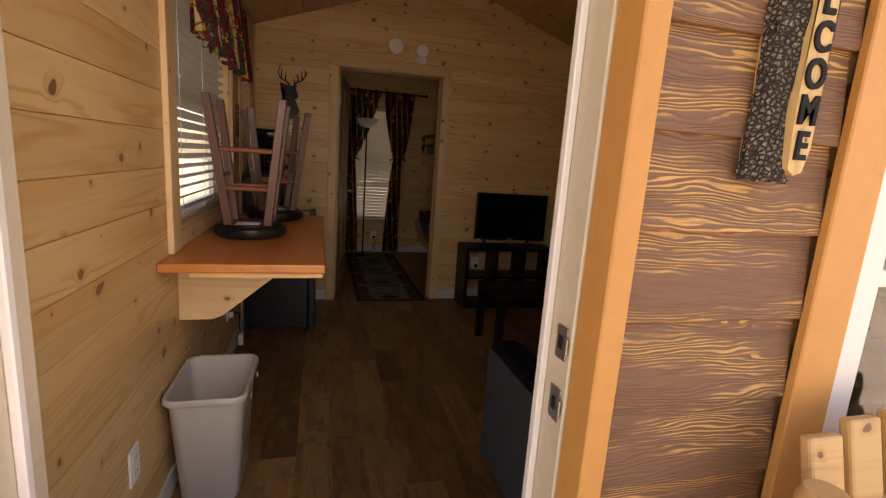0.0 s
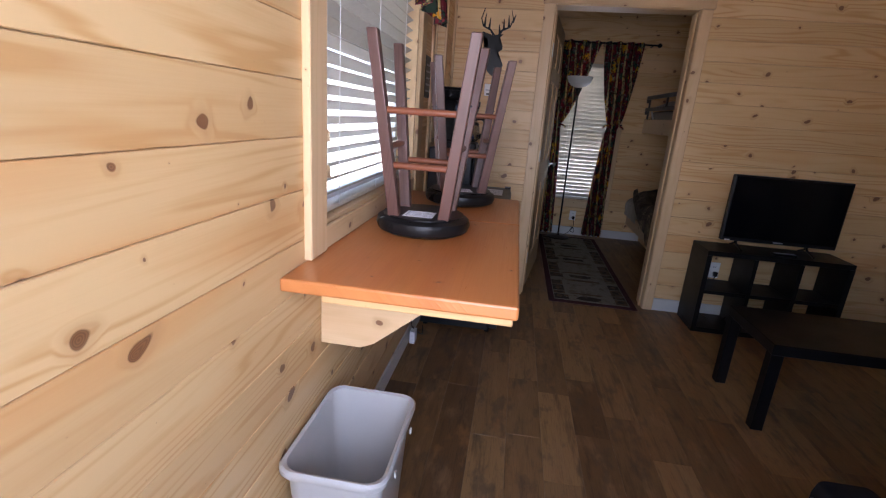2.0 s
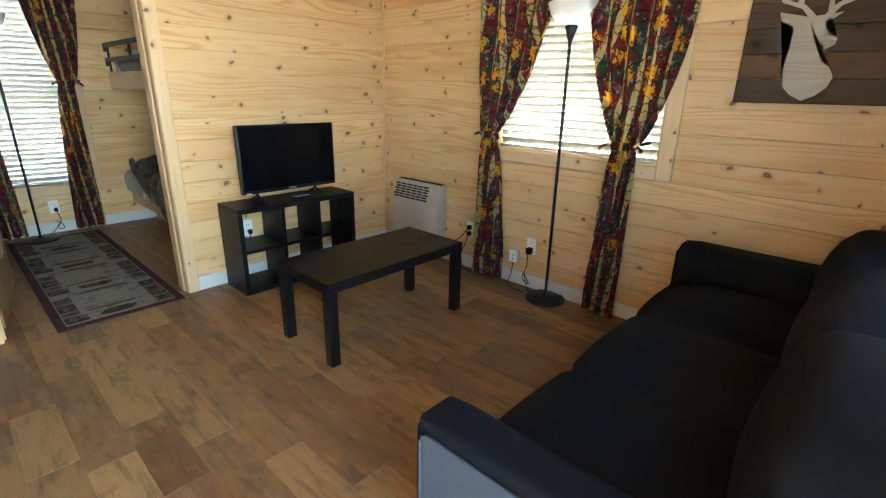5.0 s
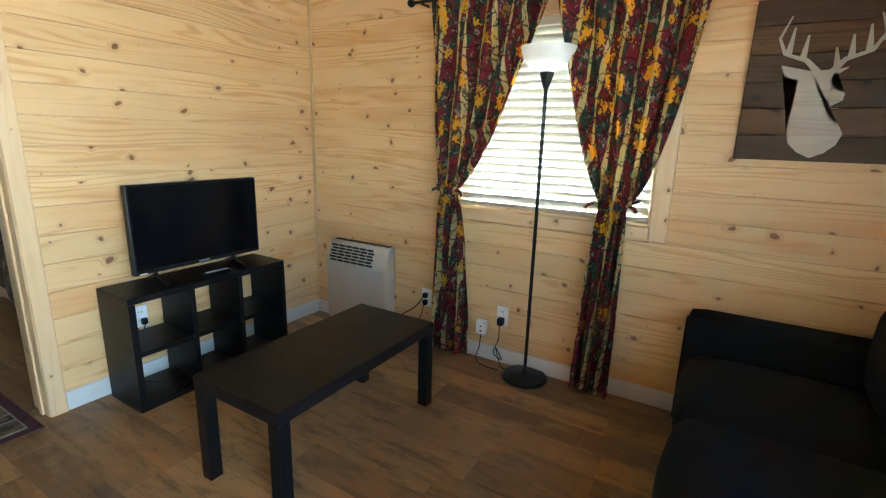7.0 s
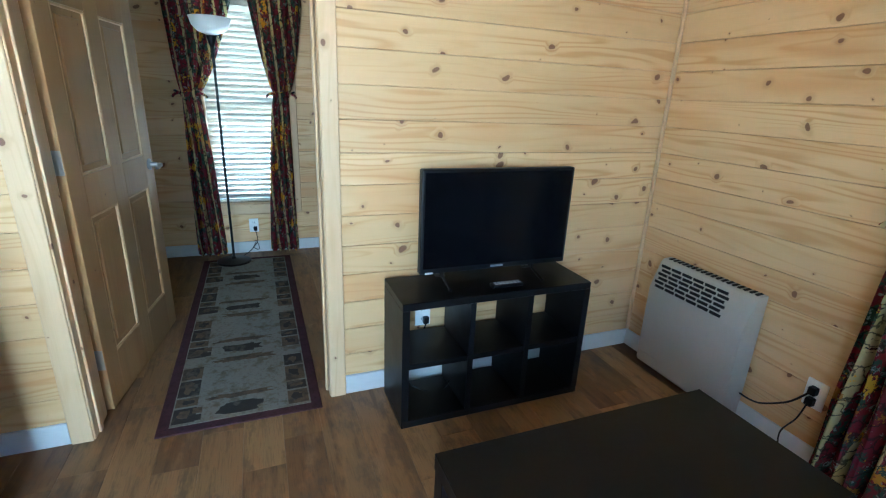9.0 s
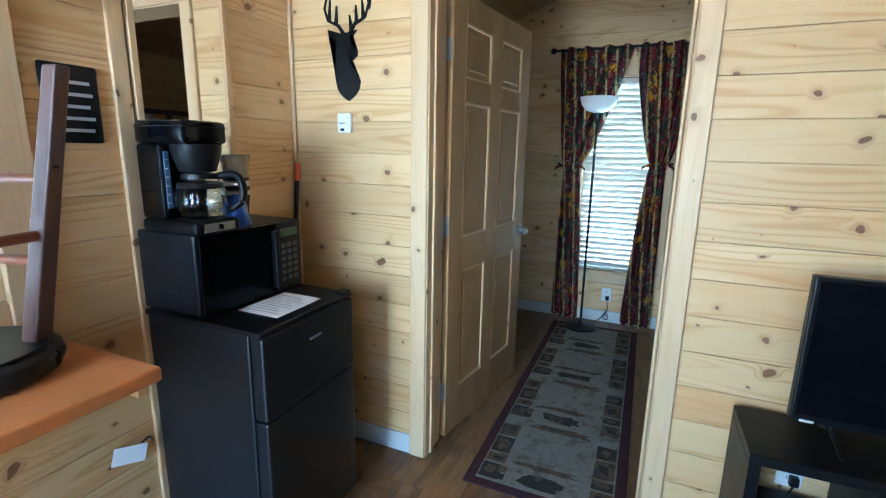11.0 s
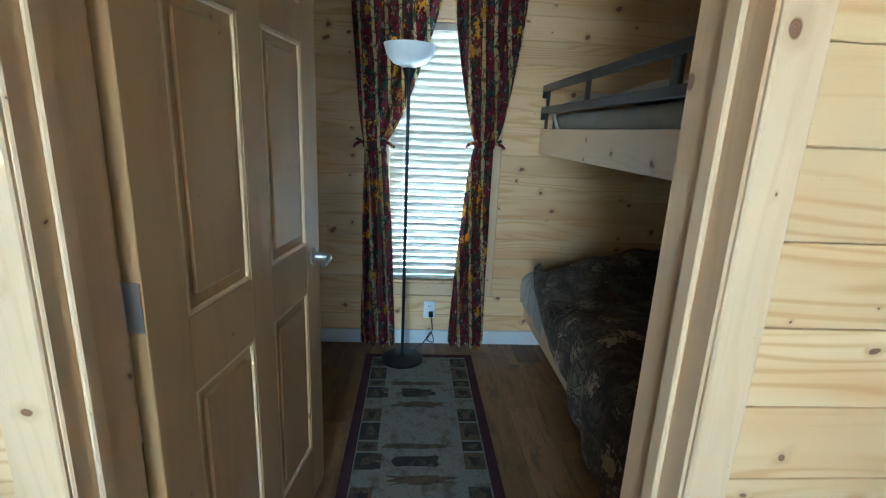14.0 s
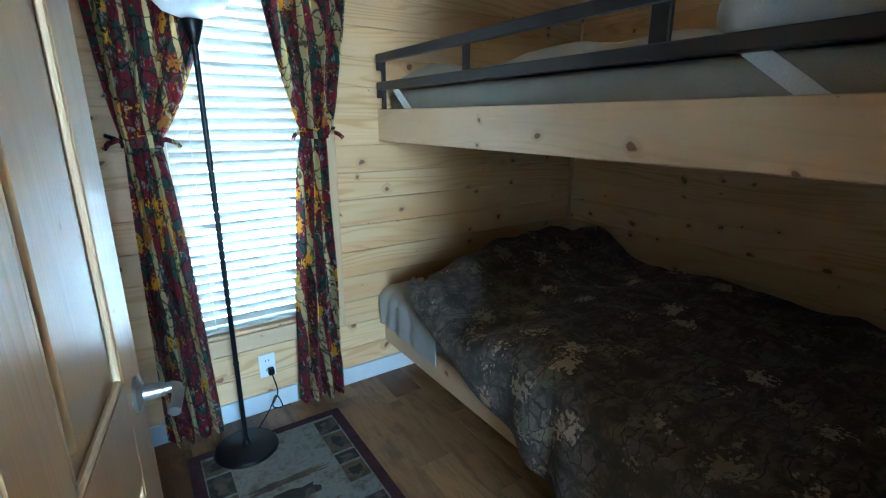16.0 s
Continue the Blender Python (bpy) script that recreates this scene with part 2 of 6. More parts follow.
def print_fabric(name, axis, camo=False):
    """Woodland print: birch trunks, leaf clumps and foliage on burgundy, or brown camouflage."""
    m, nt, b = material(name, 0.85)
    o, ov = coords(nt)
    wob = noise_(nt, ov, 11.0, 3.0, 0.6, col=True)
    n = nt.nodes.new("ShaderNodeVectorMath")
    n.operation = "MULTIPLY_ADD"
    nt.links.new(wob, n.inputs[0])
    n.inputs[1].default_value = (0.085, 0.085, 0.085)
    nt.links.new(ov, n.inputs[2])
    p = n.outputs[0]
    ps = nt.nodes.new("ShaderNodeSeparateXYZ")
    nt.links.new(p, ps.inputs[0])
    a, z = ps.outputs[axis], ps.outputs[2]
    twig = cells_(nt, vec_(nt, a, m_(nt, "MULTIPLY", z, 0.6), 0.3), 26.0, "DISTANCE_TO_EDGE").outputs["Distance"]
    twig = m_(nt, "SUBTRACT", 1.0, step_(nt, twig, 0.02, 0.075))
    green = noise_(nt, p, 13.0, 4.0, 0.7)
    leafc = cells_(nt, p, 7.0 if camo else 9.5)
    rays = noise_(nt, ov, 62.0, 3.0)
    leaf = m_(nt, "SUBTRACT", 1.0, step_(nt, m_(nt, "MULTIPLY_ADD", rays, 1.25, leafc.outputs["Distance"]), 0.90, 0.94))
    pick = nt.nodes.new("ShaderNodeSeparateXYZ")
    nt.links.new(leafc.outputs["Color"], pick.inputs[0])
    leaf = m_(nt, "MULTIPLY", leaf, step_(nt, pick.outputs[1], 0.15 if camo else 0.46, 0.19 if camo else 0.50))
    if camo:
        c = mix_(nt, step_(nt, green, 0.40, 0.62), (0.045, 0.036, 0.025), (0.15, 0.112, 0.075))
        c = mix_(nt, m_(nt, "MULTIPLY", leaf, 0.85), c, mix_(nt, pick.outputs[2], (0.58, 0.42, 0.27), (0.10, 0.11, 0.05)))
        c = mix_(nt, m_(nt, "MULTIPLY", twig, m_(nt, "MULTIPLY", step_(nt, green, 0.46, 0.56), 0.8)), c, (0.015, 0.013, 0.012))
    else:
        c = mix_(nt, step_(nt, green, 0.49, 0.56), (0.22, 0.022, 0.035), (0.05, 0.085, 0.06))
        grey = noise_(nt, p, 24.0, 3.0, 0.7)
        c = mix_(nt, m_(nt, "MULTIPLY", step_(nt, grey, 0.58, 0.64), 0.85), c, (0.42, 0.42, 0.36))
        trunk = m_(nt, "SINE", m_(nt, "ADD", m_(nt, "MULTIPLY", a, 14.0), m_(nt, "MULTIPLY_ADD", o[axis], 70.0, m_(nt, "MULTIPLY", o[2], 5.0))))
        bark = cells_(nt, vec_(nt, m_(nt, "MULTIPLY", a, 0.3), z, 0.1), 44.0).outputs["Distance"]
        tc = mix_(nt, step_(nt, bark, 0.12, 0.2), (0.03, 0.025, 0.02), (0.72, 0.60, 0.28))
        c = mix_(nt, m_(nt, "MULTIPLY", step_(nt, trunk, 0.74, 0.80), 0.9), c, tc)
        c = mix_(nt, m_(nt, "MULTIPLY", twig, 0.8), c, (0.02, 0.018, 0.016))
        lc = mix_(nt, step_(nt, pick.outputs[2], 0.25, 0.35), (0.45, 0.20, 0.03), (0.85, 0.47, 0.02))
        c = mix_(nt, m_(nt, "MULTIPLY", leaf, 0.95), c, lc)
    nt.links.new(c, b.inputs["Base Color"])
    weave = noise_(nt, ov, 700.0, 2.0)
    bump_(nt, b, weave, 0.0008, 0.4)
    if not camo:
        tr = nt.nodes.new("ShaderNodeBsdfTranslucent")
        nt.links.new(c, tr.inputs[0])
        mx = nt.nodes.new("ShaderNodeMixShader")
        mx.inputs[0].default_value = 0.5
        nt.links.new(b.outputs[0], mx.inputs[1]), nt.links.new(tr.outputs[0], mx.inputs[2])
        nt.links.new(mx.outputs[0], nt.nodes["Material Output"].inputs[0])
    return m


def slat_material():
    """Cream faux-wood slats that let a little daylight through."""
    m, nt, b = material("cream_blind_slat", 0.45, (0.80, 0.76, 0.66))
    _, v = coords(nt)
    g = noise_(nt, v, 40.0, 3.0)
    # Darker than the cream paint: the base colour holds down the backlit slats' brightness.
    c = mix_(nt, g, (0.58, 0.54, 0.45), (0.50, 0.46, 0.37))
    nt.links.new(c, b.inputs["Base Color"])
    tr = nt.nodes.new("ShaderNodeBsdfTranslucent")
    tr.inputs[0].default_value = (0.85, 0.78, 0.62, 1)
    mx = nt.nodes.new("ShaderNodeMixShader")
    mx.inputs[0].default_value = 0.02
    nt.links.new(b.outputs[0], mx.inputs[1]), nt.links.new(tr.outputs[0], mx.inputs[2])
    nt.links.new(mx.outputs[0], nt.nodes["Material Output"].inputs[0])
    return m


def glass_material(name, colour=(0.95, 0.97, 0.97)):
    m, nt, b = material(name, 0.02, colour)
    b.inputs["Transmission Weight"].default_value, b.inputs["IOR"].default_value = 1.0, 1.45
    return m


def siding_material():
    """Embossed lap siding: brown stain over ochre, worn through along the raised grain."""
    m, nt, b = material("brown_embossed_siding", 0.6)
    o, _ = coords(nt)
    rnd = nt.nodes.new("ShaderNodeObjectInfo").outputs["Random"]
    al, ac = m_(nt, "MULTIPLY_ADD", rnd, 31.0, o[0]), m_(nt, "MULTIPLY_ADD", rnd, 7.0, o[2])
    low = noise_(nt, vec_(nt, m_(nt, "MULTIPLY", al, 4.0), m_(nt, "MULTIPLY", ac, 20.0)), 1.0, 2.0)
    ph = m_(nt, "MULTIPLY_ADD", ac, 135.0, m_(nt, "MULTIPLY", low, 8.0))
    ring = m_(nt, "MULTIPLY_ADD", m_(nt, "SINE", m_(nt, "MULTIPLY", ph, 6.283)), 0.5, 0.5)
    brk = noise_(nt, vec_(nt, m_(nt, "MULTIPLY", al, 14.0), m_(nt, "MULTIPLY", ac, 160.0)), 1.0, 3.0)
    zone = noise_(nt, vec_(nt, m_(nt, "MULTIPLY", al, 2.5), m_(nt, "MULTIPLY", ac, 13.0)), 1.0, 2.0)
    wear = m_(nt, "MULTIPLY", step_(nt, m_(nt, "MULTIPLY_ADD", brk, 0.5, ring), 0.78, 1.1), step_(nt, m_(nt, "ADD", zone, m_(nt, "MULTIPLY", brk, 0.35)), 0.62, 0.80))
    c = mix_(nt, brk, (0.235, 0.125, 0.07), (0.165, 0.083, 0.048))
    c = mix_(nt, wear, c, (0.62, 0.36, 0.12))
    nt.links.new(c, b.inputs["Base Color"])
    bump_(nt, b, m_(nt, "MULTIPLY_ADD", brk, 0.4, ring), 0.0016, 0.7)
    return m


FLOOR = plank_material()
CURT_Y, CURT_X = print_fabric("woodland_print_y", 1), print_fabric("woodland_print_x", 0)
CAMO = print_fabric("brown_camouflage", 1, camo=True)
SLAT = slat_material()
GLASS = glass_material("window_glass")
SIDING = siding_material()
OCHRE = plain("ochre_painted_trim", (0.60, 0.29, 0.085), 0.5, grain=35, relief=0.001)
JAMB = plain("cream_door_jamb", (0.62, 0.55, 0.42), 0.45)
WHITE = plain("white_plastic", (0.80, 0.80, 0.78), 0.4, vary=0.06)
SHADE = plain("frosted_white_shade", (0.82, 0.82, 0.80), 0.35, vary=0.04)
BASEB = plain("pale_grey_baseboard", (0.60, 0.60, 0.58), 0.45, grain=25, vary=0.1)
BLACK = plain("black_plastic", (0.006, 0.006, 0.007), 0.33)
GLOSS = plain("black_gloss", (0.003, 0.003, 0.004), 0.14, relief=0)
MATTE = plain("black_textured_steel", (0.007, 0.008, 0.011), 0.34, grain=300, vary=0.06, relief=0.00015)
BWOOD = plain("black_brown_veneer", (0.006, 0.0055, 0.006), 0.42, grain=70, vary=0.35)
VINYL = plain("black_vinyl", (0.012, 0.011, 0.011), 0.3, grain=220, relief=0.0008)
SOFA = fabric("charcoal_sofa_fabric", (0.0085, 0.009, 0.011))
SOFASIDE = fabric("grey_sofa_side_fabric", (0.07, 0.08, 0.098))
SHEET = fabric("white_bed_sheet", (0.62, 0.61, 0.57), 400)
# Shaded copy of the tan sheet: the upper bunk's dimness put into its colour.
TANSHADED = fabric("shaded_tan_mattress_cover", (0.30, 0.27, 0.21), 400)
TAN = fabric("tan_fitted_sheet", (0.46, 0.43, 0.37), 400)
STEEL = plain("brushed_steel", (0.42, 0.41, 0.39), 0.32, 0.9)
RAILM = plain("dark_brown_metal", (0.045, 0.035, 0.03), 0.38, 0.3)
BEIGE = plain("beige_enamel", (0.42, 0.38, 0.31), 0.45, vary=0.08)
BINM = plain("grey_plastic_bin", (0.47, 0.46, 0.43), 0.42, grain=180, vary=0.05)
DARK = plain("dark_void", (0.008, 0.008, 0.008), 0.9)
ORANGE = plain("orange_plastic", (0.75, 0.14, 0.03), 0.4)
BLUE = plain("blue_plastic_bag", (0.02, 0.08, 0.42), 0.3)
PAPER = plain("white_paper", (0.82, 0.83, 0.86), 0.7, vary=0.04)
INK = plain("grey_print", (0.35, 0.37, 0.42), 0.7)
BARK, nt_, bs_ = material("grey_brown_bark", 0.95)
_, v_ = coords(nt_)
crack = step_(nt_, cells_(nt_, v_, 120.0, "DISTANCE_TO_EDGE").outputs["Distance"], 0.0, 0.28)
flake = noise_(nt_, v_, 260.0, 4.0)
nt_.links.new(mix_(nt_, crack, (0.03, 0.025, 0.02), mix_(nt_, step_(nt_, flake, 0.35, 0.65), (0.13, 0.10, 0.07), (0.36, 0.32, 0.26))), bs_.inputs["Base Color"])
bump_(nt_, bs_, m_(nt_, "MULTIPLY_ADD", flake, 0.4, crack), 0.008, 0.9)
CUTWOOD = wood("pale_cut_wood", 2, (0.66, 0.46, 0.2), (0.5, 0.3, 0.1), KNOT, knots=0.3)
ARTDARK = wood("dark_stained_art_board", 1, (0.07, 0.038, 0.02), (0.035, 0.019, 0.01), (0.01, 0.006, 0.004))
ARTMID = wood("brown_stained_art_board", 1, (0.12, 0.06, 0.024), (0.06, 0.028, 0.011), (0.03, 0.012, 0.006))
WASHED = wood("whitewashed_art_board", 1, (0.46, 0.42, 0.35), (0.36, 0.31, 0.25), (0.2, 0.16, 0.12))
MIRROR = plain("mirror_silver", (0.86, 0.87, 0.87), 0.02, 1.0, vary=0.01, relief=0)
MIRROR.node_tree.nodes["Principled BSDF"].inputs["Roughness"].default_value = 0.02
for link in list(MIRROR.node_tree.links):
    if link.to_socket.name == "Roughness":
        MIRROR.node_tree.links.remove(link)


def rug_material(name, colour, stain, lo, hi):
    """Short pile, flecked, with worn patches of a second colour."""
    m, nt, b = material(name, 0.95)
    _, v = coords(nt)
    pile, fleck, patch = noise_(nt, v, 420.0, 2.0), noise_(nt, v, 70.0, 4.0, 0.7), noise_(nt, v, 13.0, 4.0, 0.65)
    c = mix_(nt, step_(nt, patch, lo, hi), colour, stain)
    c = mix_(nt, m_(nt, "MULTIPLY", step_(nt, fleck, 0.5, 0.66), 0.45), c, tuple(x * 0.5 for x in stain))
    c = mix_(nt, m_(nt, "MULTIPLY", pile, 0.35), c, tuple(x * 0.55 for x in colour))
    nt.links.new(c, b.inputs["Base Color"])
    b.inputs["Specular IOR Level"].default_value = 0.1
    bump_(nt, b, m_(nt, "MULTIPLY_ADD", fleck, 0.5, pile), 0.003, 0.5)
    return m


RUGBASE = rug_material("grey_beige_rug", (0.27, 0.26, 0.21), (0.17, 0.135, 0.085), 0.50, 0.66)
RUGEDGE = rug_material("burgundy_rug_border", (0.085, 0.038, 0.045), (0.06, 0.03, 0.032), 0.4, 0.7)
RUGDARK = rug_material("dark_rug_motif", (0.055, 0.05, 0.042), (0.14, 0.12, 0.09), 0.50, 0.64)
RUGTAN = rug_material("tan_rug_motif", (0.155, 0.115, 0.07), (0.08, 0.068, 0.052), 0.46, 0.62)
KEYGREY = plain("dark_grey_key", (0.10, 0.10, 0.105), 0.45)
GREEN = plain("green_led", (0.1, 0.6, 0.05), 0.4)
GROUND = plain("gravelly_ground", (0.50, 0.47, 0.41), 0.95, grain=9, vary=0.5, relief=0.01)
DECK = wood("porch_deck_board", 0, (0.48, 0.40, 0.30), (0.36, 0.28, 0.2), KNOT)
COFFEEGLASS = glass_material("carafe_glass", (0.75, 0.8, 0.85))

for m in (BWOOD, BLACK, GLOSS, VINYL, ARTDARK, ARTMID):
    m.node_tree.nodes["Principled BSDF"].inputs["Specular IOR Level"].default_value = 0.22

# ---- mesh helpers ----
ORG = {}


def thing(name, at, label, category, group="", kind=""):
    ob = new(name)
    ob.location, ob.empty_display_size = at, 0.1
    ORG[ob] = Vector(at)
    return tagged(ob, label, category, group, kind)


def structure(name, label="", category=""):
    return thing(name, (0, 0, 0), label, category, kind="structure")


def part(name, bm, mat, parent=None, label="", smooth=False):
    """Links a bmesh, in world coordinates, as one mesh object under a thing or part."""
    org = ORG.get(parent, Vector())
    bmesh.ops.translate(bm, verts=bm.verts, vec=-org)
    bmesh.ops.recalc_face_normals(bm, faces=bm.faces)
    me = bpy.data.meshes.new(name)
    bm.to_mesh(me)
    bm.free()
    me.materials.append(mat)
    if smooth:
        me.shade_smooth()
        me.set_sharp_from_angle(angle=radians(40))
    ob = new(name, me)
    if parent is not None:
        ob.parent = parent
    ORG[ob] = org
    return tagged(ob, label)


def boxm(x0, x1, y0, y1, z0, z1, bev=0.0, seg=2, bm=None):
    """A box, its edges rounded by bev; into bm where one is given."""
    b = bmesh.new()
    vs = bmesh.ops.create_cube(b, size=1.0)["verts"]
    for v in vs:
        v.co = Vector((x0 + (v.co.x + 0.5) * (x1 - x0), y0 + (v.co.y + 0.5) * (y1 - y0), z0 + (v.co.z + 0.5) * (z1 - z0)))
    if bev:
        bmesh.ops.bevel(b, geom=b.edges[:], offset=bev, segments=seg, profile=0.5, affect="EDGES")
    return join(bm, b)


def join(bm, b):
    if bm is None:
        return b
    me = bpy.data.meshes.new("tmp")
    b.to_mesh(me)
    b.free()
    bm.from_mesh(me)
    bpy.data.meshes.remove(me)
    return bm


def lathe(profile, at=(0, 0, 0), n=28, bm=None):
    """Turns (radius, height) pairs round the upright axis through at."""
    b = bmesh.new()
    rings = []
    for r, z in profile:
        rings.append([b.verts.new((at[0] + max(r, 1e-4) * math.cos(2 * math.pi * i / n), at[1] + max(r, 1e-4) * math.sin(2 * math.pi * i / n), at[2] + z)) for i in range(n)])
    for a, c in zip(rings, rings[1:]):
        for i in range(n):
            b.faces.new((a[i], a[(i + 1) % n], c[(i + 1) % n], c[i]))
    b.faces.new(rings[0][::-1]), b.faces.new(rings[-1])
    return join(bm, b)


def tube(points, r, n=8, bm=None):
    """A round bar or cable along points."""
    b = bmesh.new()
    pts = [Vector(p) for p in points]
    rings = []
    for i, p in enumerate(pts):
        d = (pts[min(i + 1, len(pts) - 1)] - pts[max(i - 1, 0)]).normalized()
        u = d.cross(Vector((0, 0, 1)) if abs(d.z) < 0.9 else Vector((1, 0, 0))).normalized()
        w = d.cross(u)
        rings.append([b.verts.new(p + r * (math.cos(2 * math.pi * k / n) * u + math.sin(2 * math.pi * k / n) * w)) for k in range(n)])
    for a, c in zip(rings, rings[1:]):
        for k in range(n):
            b.faces.new((a[k], a[(k + 1) % n], c[(k + 1) % n], c[k]))
    b.faces.new(rings[0][::-1]), b.faces.new(rings[-1])
    return join(bm, b)


def curved(points, steps=8):
    """A smooth line through points."""
    p = [Vector(q) for q in points]
    p = [p[0]] + p + [p[-1]]
    out = []
    for i in range(1, len(p) - 2):
        for k in range(steps):
            t = k / steps
            out.append(0.5 * ((2 * p[i]) + (p[i + 1] - p[i - 1]) * t + (2 * p[i - 1] - 5 * p[i] + 4 * p[i + 1] - p[i + 2]) * t * t + (3 * p[i] - p[i - 1] - 3 * p[i + 1] + p[i + 2]) * t ** 3))
    return out + [p[-2]]


def outline(pts, plane, at, thick):
    """A flat cut-out: pts are (u, z) pairs; plane 'x' or 'y' gives the face's normal, which points to thick's sign."""
    b = bmesh.new()
    mk = (lambda u, z, d: (at + d, u, z)) if plane == "x" else (lambda u, z, d: (u, at + d, z))
    f = [b.verts.new(mk(u, z, 0)) for u, z in pts]
    k = [b.verts.new(mk(u, z, thick)) for u, z in pts]
    for i in range(len(pts)):
        j = (i + 1) % len(pts)
        b.faces.new((f[i], f[j], k[j], k[i]))
    bmesh.ops.triangulate(b, faces=[b.faces.new(f), b.faces.new(k)])
    return b


def sheet(fn, nu, nv, thick=0.0):
    """A cloth-like grid, fn(u, v) for u, v in 0..1, with a thickness behind it and closed hems."""
    b = bmesh.new()
    g = [[b.verts.new(fn(i / nu, j / nv)) for j in range(nv + 1)] for i in range(nu + 1)]
    for i in range(nu):
        for j in range(nv):
            b.faces.new((g[i][j], g[i + 1][j], g[i + 1][j + 1], g[i][j + 1]))
    if thick:
        b.normal_update()
        k = [[b.verts.new(v.co - v.normal * thick) for v in row] for row in g]
        for i in range(nu):
            for j in range(nv):
                b.faces.new((k[i][j], k[i][j + 1], k[i + 1][j + 1], k[i + 1][j]))
        for i in range(nu):
            for j in (0, nv):
                b.faces.new((g[i][j], g[i + 1][j], k[i + 1][j], k[i][j]))
        for j in range(nv):
            for i in (0, nu):
                b.faces.new((g[i][j], g[i][j + 1], k[i][j + 1], k[i][j]))
    return b


def cushion(x0, x1, y0, y1, z0, z1, puff=0.03, round_=0.05, n=10):
    """A stuffed block: rounded edges, faces bulging."""
    b = bmesh.new()
    bmesh.ops.create_cube(b, size=2.0)
    bmesh.ops.subdivide_edges(b, edges=b.edges[:], cuts=n, use_grid_fill=True)
    h = Vector(((x1 - x0) / 2, (y1 - y0) / 2, (z1 - z0) / 2))
    c = Vector(((x0 + x1) / 2, (y0 + y1) / 2, (z0 + z1) / 2))
    for v in b.verts:
        q = Vector([v.co[i] * h[i] for i in range(3)])
        core = Vector([max(-h[i] + round_, min(h[i] - round_, q[i])) for i in range(3)])
        d = q - core
        if d.length > 1e-6:
            q = core + d.normalized() * min(d.length, round_)
        for i in range(3):
            j, k = [x for x in range(3) if x != i]
            q[i] += v.co[i] * puff * (1 - v.co[j] ** 2) * (1 - v.co[k] ** 2)
        v.co = c + q
    return b


# ---- the place: measures ----
XL, XR, YF, YP, YB = -0.585, 2.714, 0.66, 4.126, 6.37
EAVE, SLOPE, XM = 2.30, 0.345, 1.0645
PT = 0.15
ROW = 0.13

# ---- the large structure ----
def openings_cut(u0, u1, z0, z1, holes):
    """The stretches of a strip z0..z1 that no hole (u0, u1, z0, z1) takes away."""
    runs = [(u0, u1)]
    for a, b, c, d in holes:
        if c < z1 - 0.012 and d > z0 + 0.012:
            runs = [r for s, e in runs for r in ((s, min(e, a)), (max(s, b), e)) if r[1] - r[0] > 0.01]
    return runs


def wall_core(name, axis, a0, a1, u0, u1, holes, mat, gable, label):
    """A wall's thickness, with its openings cut right through; axis 0: it stands across x."""
    bm = bmesh.new()
    top = EAVE + 0.03
    cuts = sorted({0.0, top, *(z for h in holes for z in h[2:] if 0 < z < top)})
    for z0, z1 in zip(cuts, cuts[1:]):
        for s, e in openings_cut(u0, u1, z0, z1, [(a, b, c, d) for a, b, c, d in holes]):
            boxm(*((a0, a1, s, e) if axis == 0 else (s, e, a0, a1)), z0 - (0.12 if z0 == 0 else 0), z1, bm=bm)
    if gable:
        r = EAVE + (XM - XL) * SLOPE + 0.03
        join(bm, outline([(XL - 0.1, top), (XR + 0.1, top), (XM, r)], "y", a0, a1 - a0))
    return part(name, bm, mat, structures[name] if name in structures else None, label)


structures = {}
for nm, lb in (("wall_left", "knotty pine board wall with a window"), ("wall_right", "knotty pine board wall with a curtained window"),
               ("wall_front", "wall with brown lap siding outside and pine inside"), ("wall_partition", "knotty pine partition with a doorway to the bedroom"),
               ("wall_back", "knotty pine bedroom wall with a tall window")):
    structures[nm] = structure(nm, lb, "wall")
H_L = [(1.84, 3.00, 0.99, 2.05)]
H_R = [(1.86, 2.95, 0.93, 1.95)]
H_B = [(0.40, 1.02, 0.42, 1.97)]
H_F = [(-0.49, 0.457, -0.2, 2.07), (0.98, 1.75, 0.65, 1.85)]
H_P = [(0.070, 1.02, -0.2, 2.08)]


def core(nm, axis, a0, a1, u0, u1, holes, gable):
    ob = wall_core(nm, axis, a0, a1, u0, u1, holes, PINE[1 - axis], gable, "")
    ob.name = "wall_core"


core("wall_left", 0, XL - 0.122, XL - 0.012, 0.52, YB + 0.122, H_L, False)
core("wall_right", 0, XR + 0.012, XR + 0.122, 0.52, YB + 0.122, H_R, False)
core("wall_front", 1, 0.52, YF - 0.012, XL - 0.012, XR + 0.012, H_F, True)
core("wall_partition", 1, YP + 0.012, YP + PT, XL, XR, H_P, True)
core("wall_back", 1, YB + 0.012, YB + 0.122, XL - 0.012, XR + 0.012, H_B, True)

# gable ceiling of boards that run from front to back, under a closed roof
bm = bmesh.new()
half = XM - XL + 0.5
